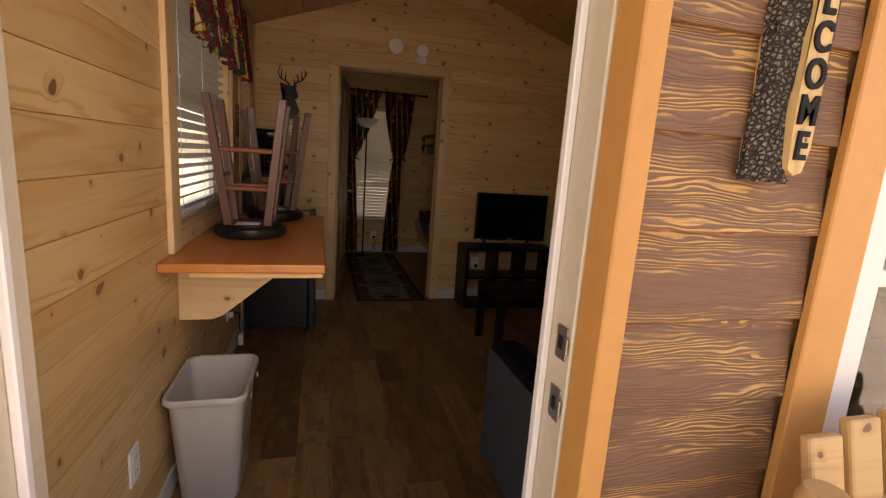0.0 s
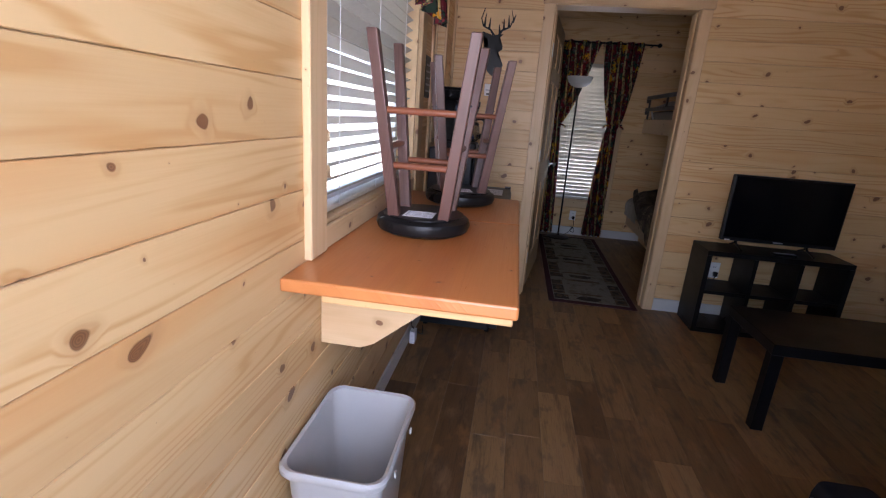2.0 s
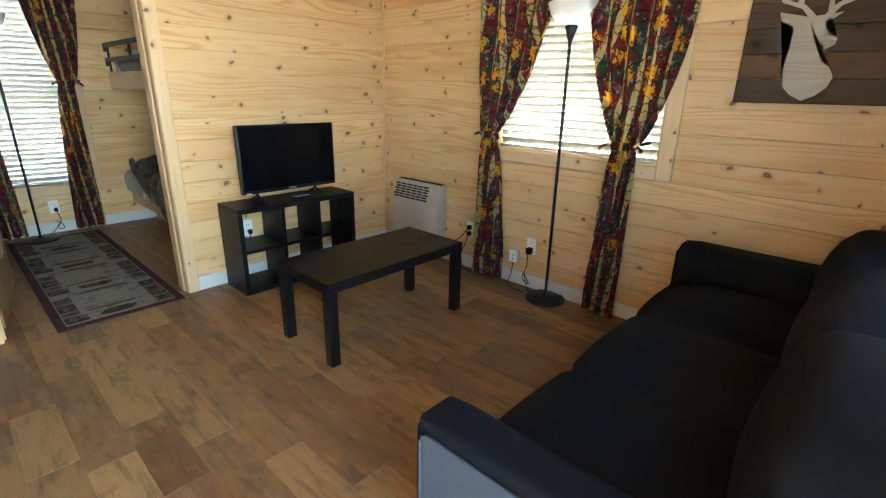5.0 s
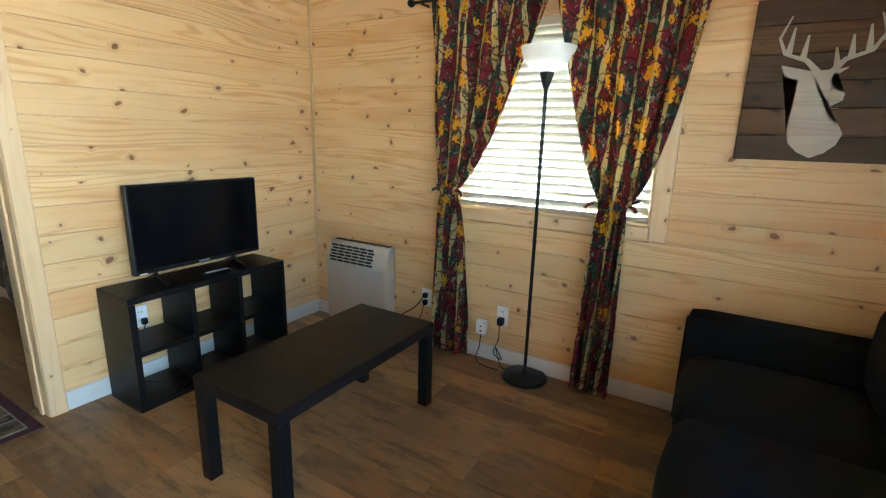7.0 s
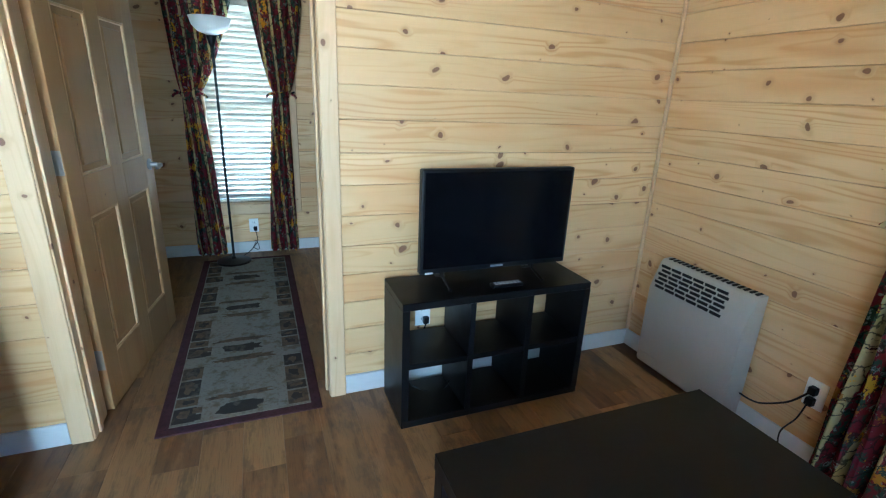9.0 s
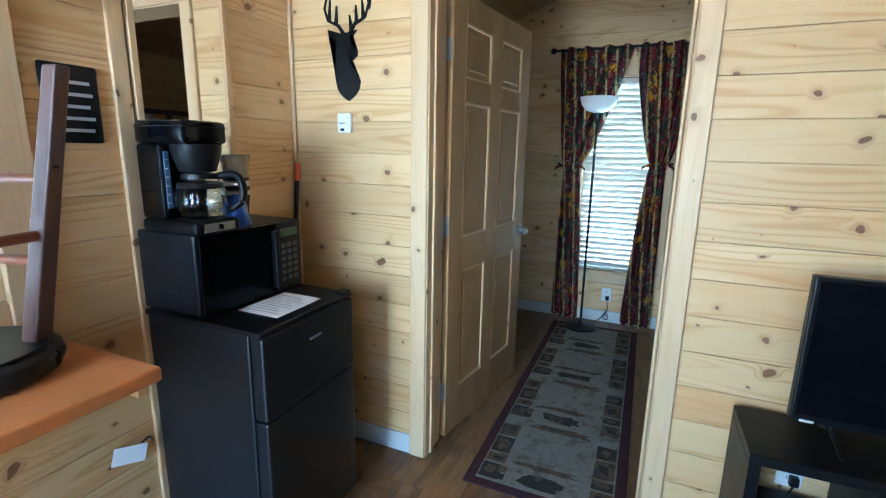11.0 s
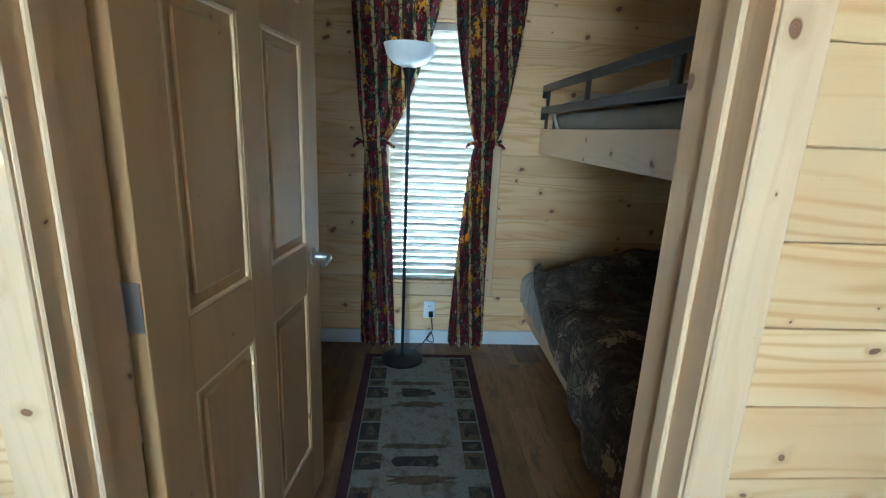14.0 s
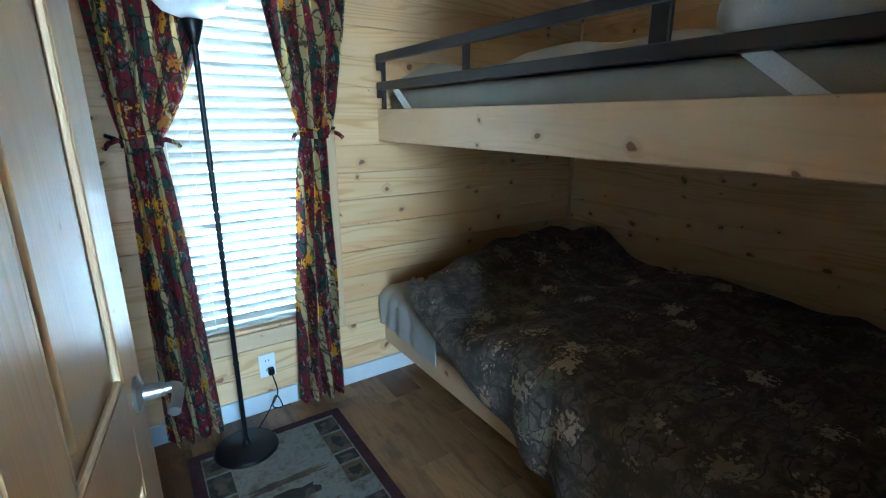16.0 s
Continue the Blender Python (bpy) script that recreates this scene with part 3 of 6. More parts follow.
for side in (-1, 1):
    n = 17
    for i in range(n):
        a, b2 = half * i / n + 0.0012, half * (i + 1) / n - 0.0012
        for lo, hi, d0, d1 in ((a, b2, 0.0, 0.02),):
            q = []
            for y in (0.1, YB + 0.4):
                for dist, lift in ((lo, d1), (lo, d0 + 0.003), (lo + 0.003, d0), (hi - 0.003, d0), (hi, d0 + 0.003), (hi, d1)):
                    q.append(bm.verts.new((XM + side * dist, y, EAVE + (XM - XL) * SLOPE - dist * SLOPE + lift)))
            for k in range(6):
                bm.faces.new((q[k], q[(k + 1) % 6], q[6 + (k + 1) % 6], q[6 + k]))
            bm.faces.new(q[:6][::-1]), bm.faces.new(q[6:])
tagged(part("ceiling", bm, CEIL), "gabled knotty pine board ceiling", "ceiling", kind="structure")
bm = bmesh.new()
zr = EAVE + (XM - XL) * SLOPE
join(bm, outline([(XM - half, zr - half * SLOPE + 0.024), (XM, zr + 0.024), (XM + half, zr - half * SLOPE + 0.024), (XM + half, zr - half * SLOPE + 0.16), (XM, zr + 0.16), (XM - half, zr - half * SLOPE + 0.16)], "y", 0.1, YB + 0.3))
tagged(part("roof", bm, MATTE), "dark gabled cabin roof", "roof", kind="structure")
bm = boxm(-60, 60, -60, 60, -0.62, -0.5)
tagged(part("ground", bm, GROUND), "bare gravelly ground around the cabin", "ground", kind="structure")
bm = boxm(XL - 0.12, XR + 0.12, 0.52, YB + 0.12, -0.12, -0.008)
tagged(part("subfloor", bm, DARK), "dark subfloor under the planks", "floor", kind="structure")
floor = structure("floor", "rustic brown wood-look plank floor", "floor")
porch = structure("porch_floor", "wooden porch deck before the door", "porch")


def casing(name, mat, boxes, parent=None, label="", category="trim", bev=0.003):
    """Trim boards round an opening, each a piece of its own."""
    root = structure(name, label, category) if parent is None else parent
    for nm, mt, dims in boxes:
        part(nm, boxm(*dims, bev=bev, seg=1), mt, root)
    return root


# doorway to the bedroom
casing("door_trim", None, [
    ("casing_board", TRIM[2], (0.015, 0.088, YP - 0.018, YP + 0.002, 0, 2.06)), ("casing_board", TRIM[2], (1.002, 1.07, YP - 0.018, YP + 0.002, 0, 2.06)),
    ("casing_head", TRIM[0], (0.005, 1.08, YP - 0.02, YP + 0.002, 2.062, 2.135)),
    ("jamb", TRIM[2], (0.071, 0.093, YP - 0.010, YP + PT + 0.002, 0, 2.06)), ("jamb", TRIM[2], (0.998, 1.019, YP - 0.010, YP + PT + 0.012, 0, 2.06)),
    ("jamb_head", TRIM[0], (0.0945, 0.996, YP - 0.010, YP + PT + 0.012, 2.056, 2.078)),
    ("stop", TRIM[2], (0.987, 0.9975, YP + 0.04, YP + 0.075, 0, 2.05)), ("stop", TRIM[2], (0.0935, 0.103, YP + 0.03, YP + 0.062, 0, 2.05)),
    ("casing_board", TRIM[2], (-0.02, 0.055, YP + PT - 0.001, YP + PT + 0.017, 0, 2.06)), ("casing_board", TRIM[2], (1.002, 1.07, YP + PT - 0.001, YP + PT + 0.017, 0, 2.06)),
], label="pale knotty pine casing round the bedroom doorway")

# front door opening
fd = casing("front_door_frame", None, [
    ("jamb", JAMB, (0.387, 0.4095, 0.550, 0.672, 0, 2.05)), ("jamb", JAMB, (-0.489, -0.472, 0.492, 0.672, 0, 2.05)),
    ("jamb_head", JAMB, (-0.47, 0.385, 0.492, 0.672, 2.05, 2.068)),
    ("stop", WHITE, (0.372, 0.3865, 0.622, 0.642, 0.02, 2.05)), ("stop", WHITE, (-0.4715, -0.457, 0.592, 0.612, 0.02, 2.05)),
    ("outer_trim", OCHRE, (0.391, 0.437, 0.476, 0.5495, -0.1, 2.14)), ("outer_trim", OCHRE, (-0.585, -0.476, 0.470, 0.4915, -0.1, 2.14)),
    ("outer_head", OCHRE, (-0.585, 0.468, 0.468, 0.4915, 2.142, 2.25)),
    ("inner_trim", TRIM[2], (0.41, 0.50, YF - 0.002, YF + 0.016, 0, 2.06)), ("inner_trim", TRIM[2], (-0.565, -0.49, YF - 0.002, YF + 0.016, 0, 2.06)),
    ("threshold", STEEL, (-0.47, 0.385, 0.49, 0.68, -0.03, 0.012)),
], label="cream front door jamb with ochre outer trim")
for z in (1.02, 0.90):
    plate = part("strike_plate", boxm(0.3835, 0.3858, 0.562, 0.598, z - 0.032, z + 0.032, 0.001), STEEL, fd, "steel strike plate")
    part("latch_hole", boxm(0.3825, 0.3834, 0.574, 0.588, z - 0.013, z + 0.013), DARK, plate)
    part("lip", boxm(0.378, 0.3835, 0.552, 0.562, z - 0.016, z + 0.016, 0.002), STEEL, plate)

# ---- windows and blinds ----


def window(name, axis, face, out, u0, u1, z0, z1, label, trim, sash=0.5, tilt=40, drop=0.0, cords=2):
    """A window in a wall across axis; face is the room side, out +1 or -1 the way outside. Its blind hangs in the reveal."""
    win = structure(name, label, "window")

    def bx(d0, d1, a, b, c, d, bev=0.0):
        lo, hi = sorted((face + out * d0, face + out * d1))
        return boxm(*((lo, hi, a, b) if axis == 0 else (a, b, lo, hi)), c, d, bev=bev, seg=1)

    ax = 1 - axis
    for nm, mt, dims in trim:
        part(nm, bx(*dims, bev=0.003), mt, win)
    for nm, a, b, c, d in (("reveal", u0, u0 + 0.012, z0, z1), ("reveal", u1 - 0.012, u1, z0, z1), ("reveal_head", u0 + 0.012, u1 - 0.012, z1 - 0.012, z1), ("window_sill", u0 + 0.012, u1 - 0.012, z0, z0 + 0.012)):
        part(nm, bx(-0.001, 0.118, a, b, c, d), TRIM[2] if nm == "reveal" else TRIM[ax], win)
    zm = z0 + (z1 - z0) * sash
    f = 0.035
    frame_ = part("window_frame", bx(0.085, 0.115, u0 + 0.012, u0 + 0.012 + f, z0 + 0.012, z1 - 0.012), WHITE, win, "white vinyl sash")
    part("stile", bx(0.085, 0.115, u1 - 0.012 - f, u1 - 0.012, z0 + 0.012, z1 - 0.012), WHITE, frame_)
    for c in (z0 + 0.012, zm - f / 2, z1 - 0.012 - f):
        part("rail", bx(0.083, 0.117, u0 + 0.047, u1 - 0.047, c, c + f), WHITE, frame_)
    for c, d in ((z0 + 0.047, zm - f / 2), (zm + f / 2, z1 - 0.047)):
        p = part("pane", bx(0.098, 0.102, u0 + 0.047, u1 - 0.047, c, d), GLASS, win)
        p.visible_shadow = False
    # the blind
    at = (face + out * 0.045, (u0 + u1) / 2, z1) if axis == 0 else ((u0 + u1) / 2, face + out * 0.045, z1)
    bl = thing("window_blind", at, "cream faux-wood venetian blind with tilted slats", "blind")
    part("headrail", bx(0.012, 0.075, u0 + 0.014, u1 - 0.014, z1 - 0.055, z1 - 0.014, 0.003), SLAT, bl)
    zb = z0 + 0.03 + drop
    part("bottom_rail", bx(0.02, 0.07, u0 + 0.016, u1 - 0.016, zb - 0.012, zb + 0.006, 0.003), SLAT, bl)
    n = int((z1 - 0.07 - zb) / 0.0425)
    a = radians(tilt)
    for i in range(n):
        zc = zb + 0.035 + (z1 - 0.075 - zb - 0.03) * i / (n - 1)
        tl = a + radians(random.uniform(-2.0, 2.0))
        b = bmesh.new()
        prof = []
        for k in range(5):
            s = -0.024 + 0.012 * k
            bow = 0.0028 * (1 - (s / 0.024) ** 2)
            prof.append((s * math.cos(tl) - bow * math.sin(tl), -s * math.sin(tl) + bow * math.cos(tl)))
        prof += [(x, z - 0.0028) for x, z in prof[::-1]]
        ring = []
        sag = random.uniform(-0.0015, 0.0015)
        for u, sg in ((u0 + 0.018, sag), (u1 - 0.018, -sag)):
            ring.append([b.verts.new((face + out * (0.045 + x), u, zc + z + sg) if axis == 0 else (u, face + out * (0.045 + x), zc + z + sg)) for x, z in prof])
        m = len(prof)
        for k in range(m):
            b.faces.new((ring[0][k], ring[0][(k + 1) % m], ring[1][(k + 1) % m], ring[1][k]))
        b.faces.new(ring[0][::-1]), b.faces.new(ring[1])
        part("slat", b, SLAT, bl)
    for k in range(cords):
        u = u0 + (u1 - u0) * (0.16 + 0.68 * k / max(1, cords - 1))
        pts = [(face + out * 0.016, u, z1 - 0.05), (face + out * 0.016, u, zb)] if axis == 0 else [(u, face + out * 0.016, z1 - 0.05), (u, face + out * 0.016, zb)]
        part("ladder_cord", tube(pts, 0.0014, 5), WHITE, bl)
    return win, bl


_, blind_l = window("window_1", 0, XL, -1, 1.84, 3.00, 0.99, 2.05, "window with a pine casing above the breakfast shelf", [
    ("casing_board", TRIM[2], (-0.022, 0.0, 1.735, 1.838, 0.9225, 2.14)), ("casing_board", TRIM[2], (-0.022, 0.0, 3.002, 3.10, 0.9225, 2.14)),
    ("casing_head", TRIM[1], (-0.02, 0.0, 1.84, 3.0, 2.052, 2.14)), ("apron", TRIM[1], (-0.014, 0.0, 1.84, 3.0, 0.9225, 0.988))], tilt=30, cords=3)
for y, za, zb_ in ((1.90, 1.22, 1.25), (1.905, 1.12, 1.15)):
    part("cord", tube([(XL - 0.008, y, 1.95), (XL - 0.006, y, zb_)], 0.0012, 5), WHITE, blind_l)
    part("cord_tassel", lathe([(0.004, 0.034), (0.009, 0.026), (0.008, 0.016), (0.011, 0.0)], (XL - 0.006, y, za), 12), TRIM[2], blind_l, "turned wooden cord pull", True)
window("window_2", 0, XR, 1, 1.86, 2.95, 0.93, 1.95, "pine-cased window behind tied curtains", [
    ("casing_board", TRIM[2], (-0.02, 0.0, 1.78, 1.858, 0.86, 2.03)), ("casing_board", TRIM[2], (-0.02, 0.0, 2.952, 3.03, 0.86, 2.03)),
    ("casing_head", TRIM[1], (-0.018, 0.0, 1.86, 2.95, 1.952, 2.03)), ("apron", TRIM[1], (-0.018, 0.0, 1.86, 2.95, 0.86, 0.928))], tilt=61)
window("window_3", 1, YB, 1, 0.40, 1.02, 0.42, 1.97, "tall bedroom window behind tied curtains", [
    ("casing_board", TRIM[2], (-0.02, 0.0, 0.335, 0.398, 0.34, 2.04)), ("casing_board", TRIM[2], (-0.02, 0.0, 1.022, 1.086, 0.34, 2.04)),
    ("casing_head", TRIM[0], (-0.018, 0.0, 0.40, 1.02, 1.972, 2.04)), ("apron", TRIM[0], (-0.018, 0.0, 0.40, 1.02, 0.34, 0.418))], tilt=58)

# the front window, seen from the porch
wf = structure("window_4", "white-framed porch window with ochre trim", "window")
for dims in ((0.82, 0.920, 0.472, 0.4915, -0.1, 2.0), (1.777, 1.89, 0.472, 0.4915, 0.3, 2.0), (0.954, 1.776, 0.472, 0.4915, 1.872, 2.0), (0.954, 1.776, 0.472, 0.4915, 0.5, 0.628)):
    part("outer_trim", boxm(*dims, bev=0.003, seg=1), OCHRE, wf, "ochre painted board")
for dims in ((0.921, 0.985, 0.478, 0.56, 0.63, 1.87), (1.745, 1.775, 0.478, 0.56, 0.63, 1.87), (0.986, 1.744, 0.478, 0.56, 1.84, 1.87), (0.986, 1.744, 0.478, 0.56, 0.63, 0.66), (0.986, 1.744, 0.482, 0.55, 1.15, 1.185)):
    part("window_frame", boxm(*dims, bev=0.003, seg=1), WHITE, wf, "white vinyl frame")
for z0, z1, y in ((0.661, 1.149, 0.50), (1.186, 1.839, 0.53)):
    p = part("pane", boxm(0.986, 1.744, y, y + 0.004, z0, z1), GLASS, wf)
    p.visible_shadow = False

# ---- curtains ----


def curtain(parent, axis, face, out, top, tie, bot, ztop, ztie, mat, folds, seed):
    """One curtain drawn aside and tied: top, tie and bot are its edges (outer, inner) along the wall."""
    rng = random.Random(seed)
    ph = [rng.uniform(0, 6.28) for _ in range(5)]
    nv = 70

    def fn(u, v):
        z = 0.022 + (ztop - 0.022) * v
        if z > ztie:
            f = (z - ztie) / (ztop - ztie)
            e = [tie[i] + (top[i] - tie[i]) * f ** (0.55 if i == 0 else 0.72) for i in (0, 1)]
            amp = 0.012 + 0.026 * min(1, f * 2.2)
        else:
            f = (ztie - z) / (ztie - 0.022)
            e = [tie[i] + (bot[i] - tie[i]) * f ** 0.6 for i in (0, 1)]
            amp = 0.012 + 0.022 * min(1, f * 1.8)
        w = u + 0.02 * math.sin(9 * u + 3 * z + ph[0])
        d = amp * (math.sin(6.283 * folds * w + ph[1] + 0.5 * math.sin(3.1 * z + ph[2])) + 0.4 * math.sin(6.283 * folds * 1.9 * w + ph[3] + 1.4 * z))
        d += 0.008 * math.sin(11 * z + 5 * u + ph[4])
        at = e[0] + (e[1] - e[0]) * u
        off = face - out * (0.075 + d + (0.02 * (1 - u) if z > ztie else 0))
        return (off, at, z) if axis == 0 else (at, off, z)

    ob = part("curtain_panel", sheet(fn, int(folds * 16), nv, 0.002), mat, parent, "", True)
    mid, w = (tie[0] + tie[1]) / 2, abs(tie[1] - tie[0]) / 2 + 0.012
    pts = [(mid + w * math.cos(6.283 * k / 20), face - out * (0.075 + 0.05 * math.sin(6.283 * k / 20))) for k in range(21)]
    b = bmesh.new()
    ring = [[b.verts.new((o, u, ztie + dz) if axis == 0 else (u, o, ztie + dz)) for u, o in pts] for dz in (-0.022, 0.022)]
    for k in range(20):
        b.faces.new((ring[0][k], ring[0][k + 1], ring[1][k + 1], ring[1][k]))
    bmesh.ops.solidify(b, geom=b.faces[:], thickness=0.003)
    part("tieback", b, mat, parent, "tieback of the same print", True)
    for e, sgn in ((tie[0], -1), (tie[1], 1)):
        sgn *= 1 if tie[1] > tie[0] else -1
        run = [(e + sgn * d, 0.10 + 0.01 * k, ztie + dz) for k, (d, dz) in enumerate(((0.0, 0.0), (0.02, 0.006), (0.045, -0.004), (0.06, -0.022)))]
        part("tie_tail", tube([(face - out * o_, u, zt) if axis == 0 else (u, face - out * o_, zt) for u, o_, zt in run], 0.009, 8), mat, parent, "loose end of the tieback", True)
    hook = tie[0] - (0.05 if tie[1] > tie[0] else -0.05)
    pts = [(face, hook, ztie + 0.02), (face - out * 0.05, hook, ztie + 0.02), (face - out * 0.07, (hook + tie[0]) / 2, ztie + 0.01)] if axis == 0 else [(hook, face, ztie + 0.02), (hook, face - out * 0.05, ztie + 0.02), ((hook + tie[0]) / 2, face - out * 0.07, ztie + 0.01)]
    part("tieback_hook", tube(pts, 0.008), BLACK, parent, "black hook", True)
    return ob


def rod(axis, face, out, u0, u1, z, label):
    at = (face, (u0 + u1) / 2, z) if axis == 0 else ((u0 + u1) / 2, face, z)
    r = thing("curtain_rod", at, label, "curtain rod")
    pt = lambda u, d=0.075, zz=z: (face - out * d, u, zz) if axis == 0 else (u, face - out * d, zz)
    part("pole", tube([pt(u0), pt(u1)], 0.009), BLACK, r, smooth=True)
    for u, s in ((u0, -1), (u1, 1)):
        c = pt(u + s * 0.02)
        part("finial", lathe([(0.006, -0.022), (0.02, -0.012), (0.024, 0), (0.02, 0.012), (0.006, 0.022)], c, 16), BLACK, r, smooth=True)
        part("bracket", tube([pt(u - s * 0.05, 0.0, z - 0.01), pt(u - s * 0.05, 0.075, z - 0.01)], 0.007), BLACK, r)
    return r


rod(0, XR, 1, 1.60, 3.22, 2.06, "black metal curtain rod over the window")
cu = thing("window_curtain", (XR - 0.08, 2.95, 0), "burgundy woodland-leaf print curtain tied back", "curtain", "living room curtains")
curtain(cu, 0, XR, 1, (3.10, 2.40), (3.00, 2.90), (3.08, 2.80), 2.075, 1.03, CURT_Y, 4.5, 3)
cu = thing("window_curtain", (XR - 0.08, 2.0, 0), "burgundy woodland-leaf print curtain tied back", "curtain", "living room curtains")
curtain(cu, 0, XR, 1, (1.70, 2.40), (1.97, 2.09), (1.95, 2.15), 2.075, 1.03, CURT_Y, 4.5, 8)
rod(1, YB, 1, 0.16, 1.30, 2.16, "black metal curtain rod over the bedroom window")
cu = thing("window_curtain", (0.35, YB - 0.08, 0), "burgundy woodland-leaf print curtain tied back", "curtain", "bedroom curtains")
curtain(cu, 1, YB, 1, (0.20, 0.73), (0.28, 0.39), (0.25, 0.47), 2.175, 1.28, CURT_X, 4, 5)
cu = thing("window_curtain", (0.95, YB - 0.08, 0), "burgundy woodland-leaf print curtain tied back", "curtain", "bedroom curtains")
curtain(cu, 1, YB, 1, (1.18, 0.74), (1.02, 0.92), (1.04, 0.81), 2.175, 1.30, CURT_X, 4, 6)

val = thing("valance", (XL, 2.42, 2.1), "gathered woodland-leaf print valance over the blind", "valance")


def vfn(u, v):
    y = 1.78 + 1.30 * u
    lo = 1.72 + 0.012 * math.sin(u * 60)
    z = lo + (2.13 - lo) * v
    return (XL + 0.085 + (0.03 - 0.018 * v) * math.sin(u * 88 + 1.2 * math.sin(u * 13)) + 0.02 * (1 - v), y, z)


part("cloth", sheet(vfn, 170, 14, 0.002), CURT_Y, val, "", True)
part("rod", tube([(XL + 0.08, 1.76, 2.12), (XL + 0.08, 3.1, 2.12)], 0.01), BLACK, val)
for y in (1.77, 3.09):
    part("bracket", tube([(XL + 0.0, y, 2.12), (XL + 0.08, y, 2.12)], 0.008), BLACK, val)

# ---- living room: things ----
# wall-hung breakfast shelf
tb = thing("breakfast_shelf", (XL, 2.3, 0.63), "orange-varnished wooden wall table on pine brackets", "table")
part("tabletop", boxm(XL + 0.001, -0.022, 1.597, 2.43, 0.886, 0.920, 0.006), TABLE, tb)
part("tabletop", boxm(XL + 0.001, -0.022, 2.4312, 3.012, 0.886, 0.920, 0.006), TABLE, tb)
part("cleat", boxm(XL + 0.1, -0.032, 1.61, 1.635, 0.866, 0.8858, 0.003), LOGW, tb, "pale pine cleat")
part("cleat", boxm(XL + 0.1, -0.032, 2.96, 2.985, 0.866, 0.8858, 0.003), LOGW, tb, "pale pine cleat")
for y in (1.84, 2.78):
    part("bracket", outline([(XL + 0.002, 0.8858), (-0.17, 0.8858), (-0.17, 0.855), (-0.42, 0.65), (-0.46, 0.632), (XL + 0.002, 0.632)], "y", y, 0.04), TRIM[0], tb, "pale pine bracket")


def stool():
    """A bar stool standing on its seat: legs up, rungs between them."""
    s = thing("bar_stool", (-0.36, 2.2, 0.920), "dark brown stool upturned on the shelf, black padded seat", "stool", "stools on the shelf")
    part("seat", lathe([(0.02, 0.0), (0.135, 0.002), (0.156, 0.012), (0.163, 0.03), (0.158, 0.048), (0.145, 0.056), (0.02, 0.058)], (-0.36, 2.2, 0.920), 40), VINYL, s, "black vinyl seat", True)
    part("seat_board", lathe([(0.02, 0), (0.138, 0), (0.138, 0.006), (0.02, 0.006)], (-0.36, 2.2, 0.978), 36), BLACK, s)
    lab = part("seat_label", boxm(-0.415, -0.315, 2.11, 2.20, 0.9842, 0.9850), PAPER, s, "white printed label")
    for i in range(4):
        part("print_line", boxm(-0.408, -0.325 - 0.012 * (i % 2), 2.122 + i * 0.018, 2.127 + i * 0.018, 0.9850, 0.9853), INK, lab)
    ends = []
    for sx in (-1, 1):
        for sy in (-1, 1):
            b = bmesh.new()
            lo, hi = Vector((-0.36 + sx * 0.083, 2.2 + sy * 0.083, 0.981)), Vector((-0.36 + sx * 0.152, 2.2 + sy * 0.152, 1.54))
            vs = []
            for c, w in ((lo, 0.019), (hi, 0.0165)):
                vs.append([b.verts.new(c + Vector((dx * w, dy * w, 0))) for dx, dy in ((-1, -1), (1, -1), (1, 1), (-1, 1))])
            for k in range(4):
                b.faces.new((vs[0][k], vs[0][(k + 1) % 4], vs[1][(k + 1) % 4], vs[1][k]))
            b.faces.new(vs[0][::-1]), b.faces.new(vs[1])
            bmesh.ops.bevel(b, geom=b.edges[:], offset=0.004, segments=2, profile=0.5, affect="EDGES")
            lg = part("leg", b, STOOLW, s)
            ends.append((lo, hi, sx, sy))
            part("bolt_cap", lathe([(0.008, 0.0), (0.006, 0.006)], lo.lerp(hi, 0.62) + Vector((sx * 0.0, sy * 0.0, 0.012)) + Vector((0.018 * sx, 0, 0)), 10), BLACK, lg)
    at = lambda i, f: ends[i][0].lerp(ends[i][1], f)
    for i, j, f in ((0, 2, 0.60), (1, 3, 0.60), (0, 1, 0.40), (2, 3, 0.40), (0, 2, 0.30), (1, 3, 0.30)):
        part("rung", tube([at(i, f), at(j, f)], 0.011, 10), RUNGW, s, "reddish turned rung", True)
    return s


st = stool()
copy_thing(st, pose(-0.305, 2.80, 0.920, 0, 0, 14))

# waste bin
bn = thing("waste_bin", (-0.44, 1.72, 0), "grey plastic rectangular waste bin, empty", "bin")
b = bmesh.new()


def rrect(hx, hy, r, z, n=6):
    pts = []
    for cx, cy, a0 in ((1, 1, 0), (-1, 1, 90), (-1, -1, 180), (1, -1, 270)):
        for k in range(n + 1):
            a = radians(a0 + 90 * k / n)
            pts.append((-0.432 + cx * (hx - r) + r * math.cos(a), 1.715 + cy * (hy - r) + r * math.sin(a), z))
    return pts


prev = None
for hx, hy, z in ((0.10, 0.15, 0.0), (0.103, 0.153, 0.004), (0.127, 0.183, 0.405), (0.138, 0.196, 0.408), (0.142, 0.200, 0.415), (0.142, 0.200, 0.428), (0.137, 0.195, 0.434), (0.128, 0.186, 0.430), (0.123, 0.180, 0.40), (0.098, 0.148, 0.008)):
    ring = [b.verts.new(p) for p in rrect(hx, hy, 0.045, z * 1.03)]
    if prev:
        for k in range(len(ring)):
            b.faces.new((prev[k], prev[(k + 1) % len(ring)], ring[(k + 1) % len(ring)], ring[k]))
    else:
        b.faces.new(ring[::-1])
    prev = ring
b.faces.new(prev)
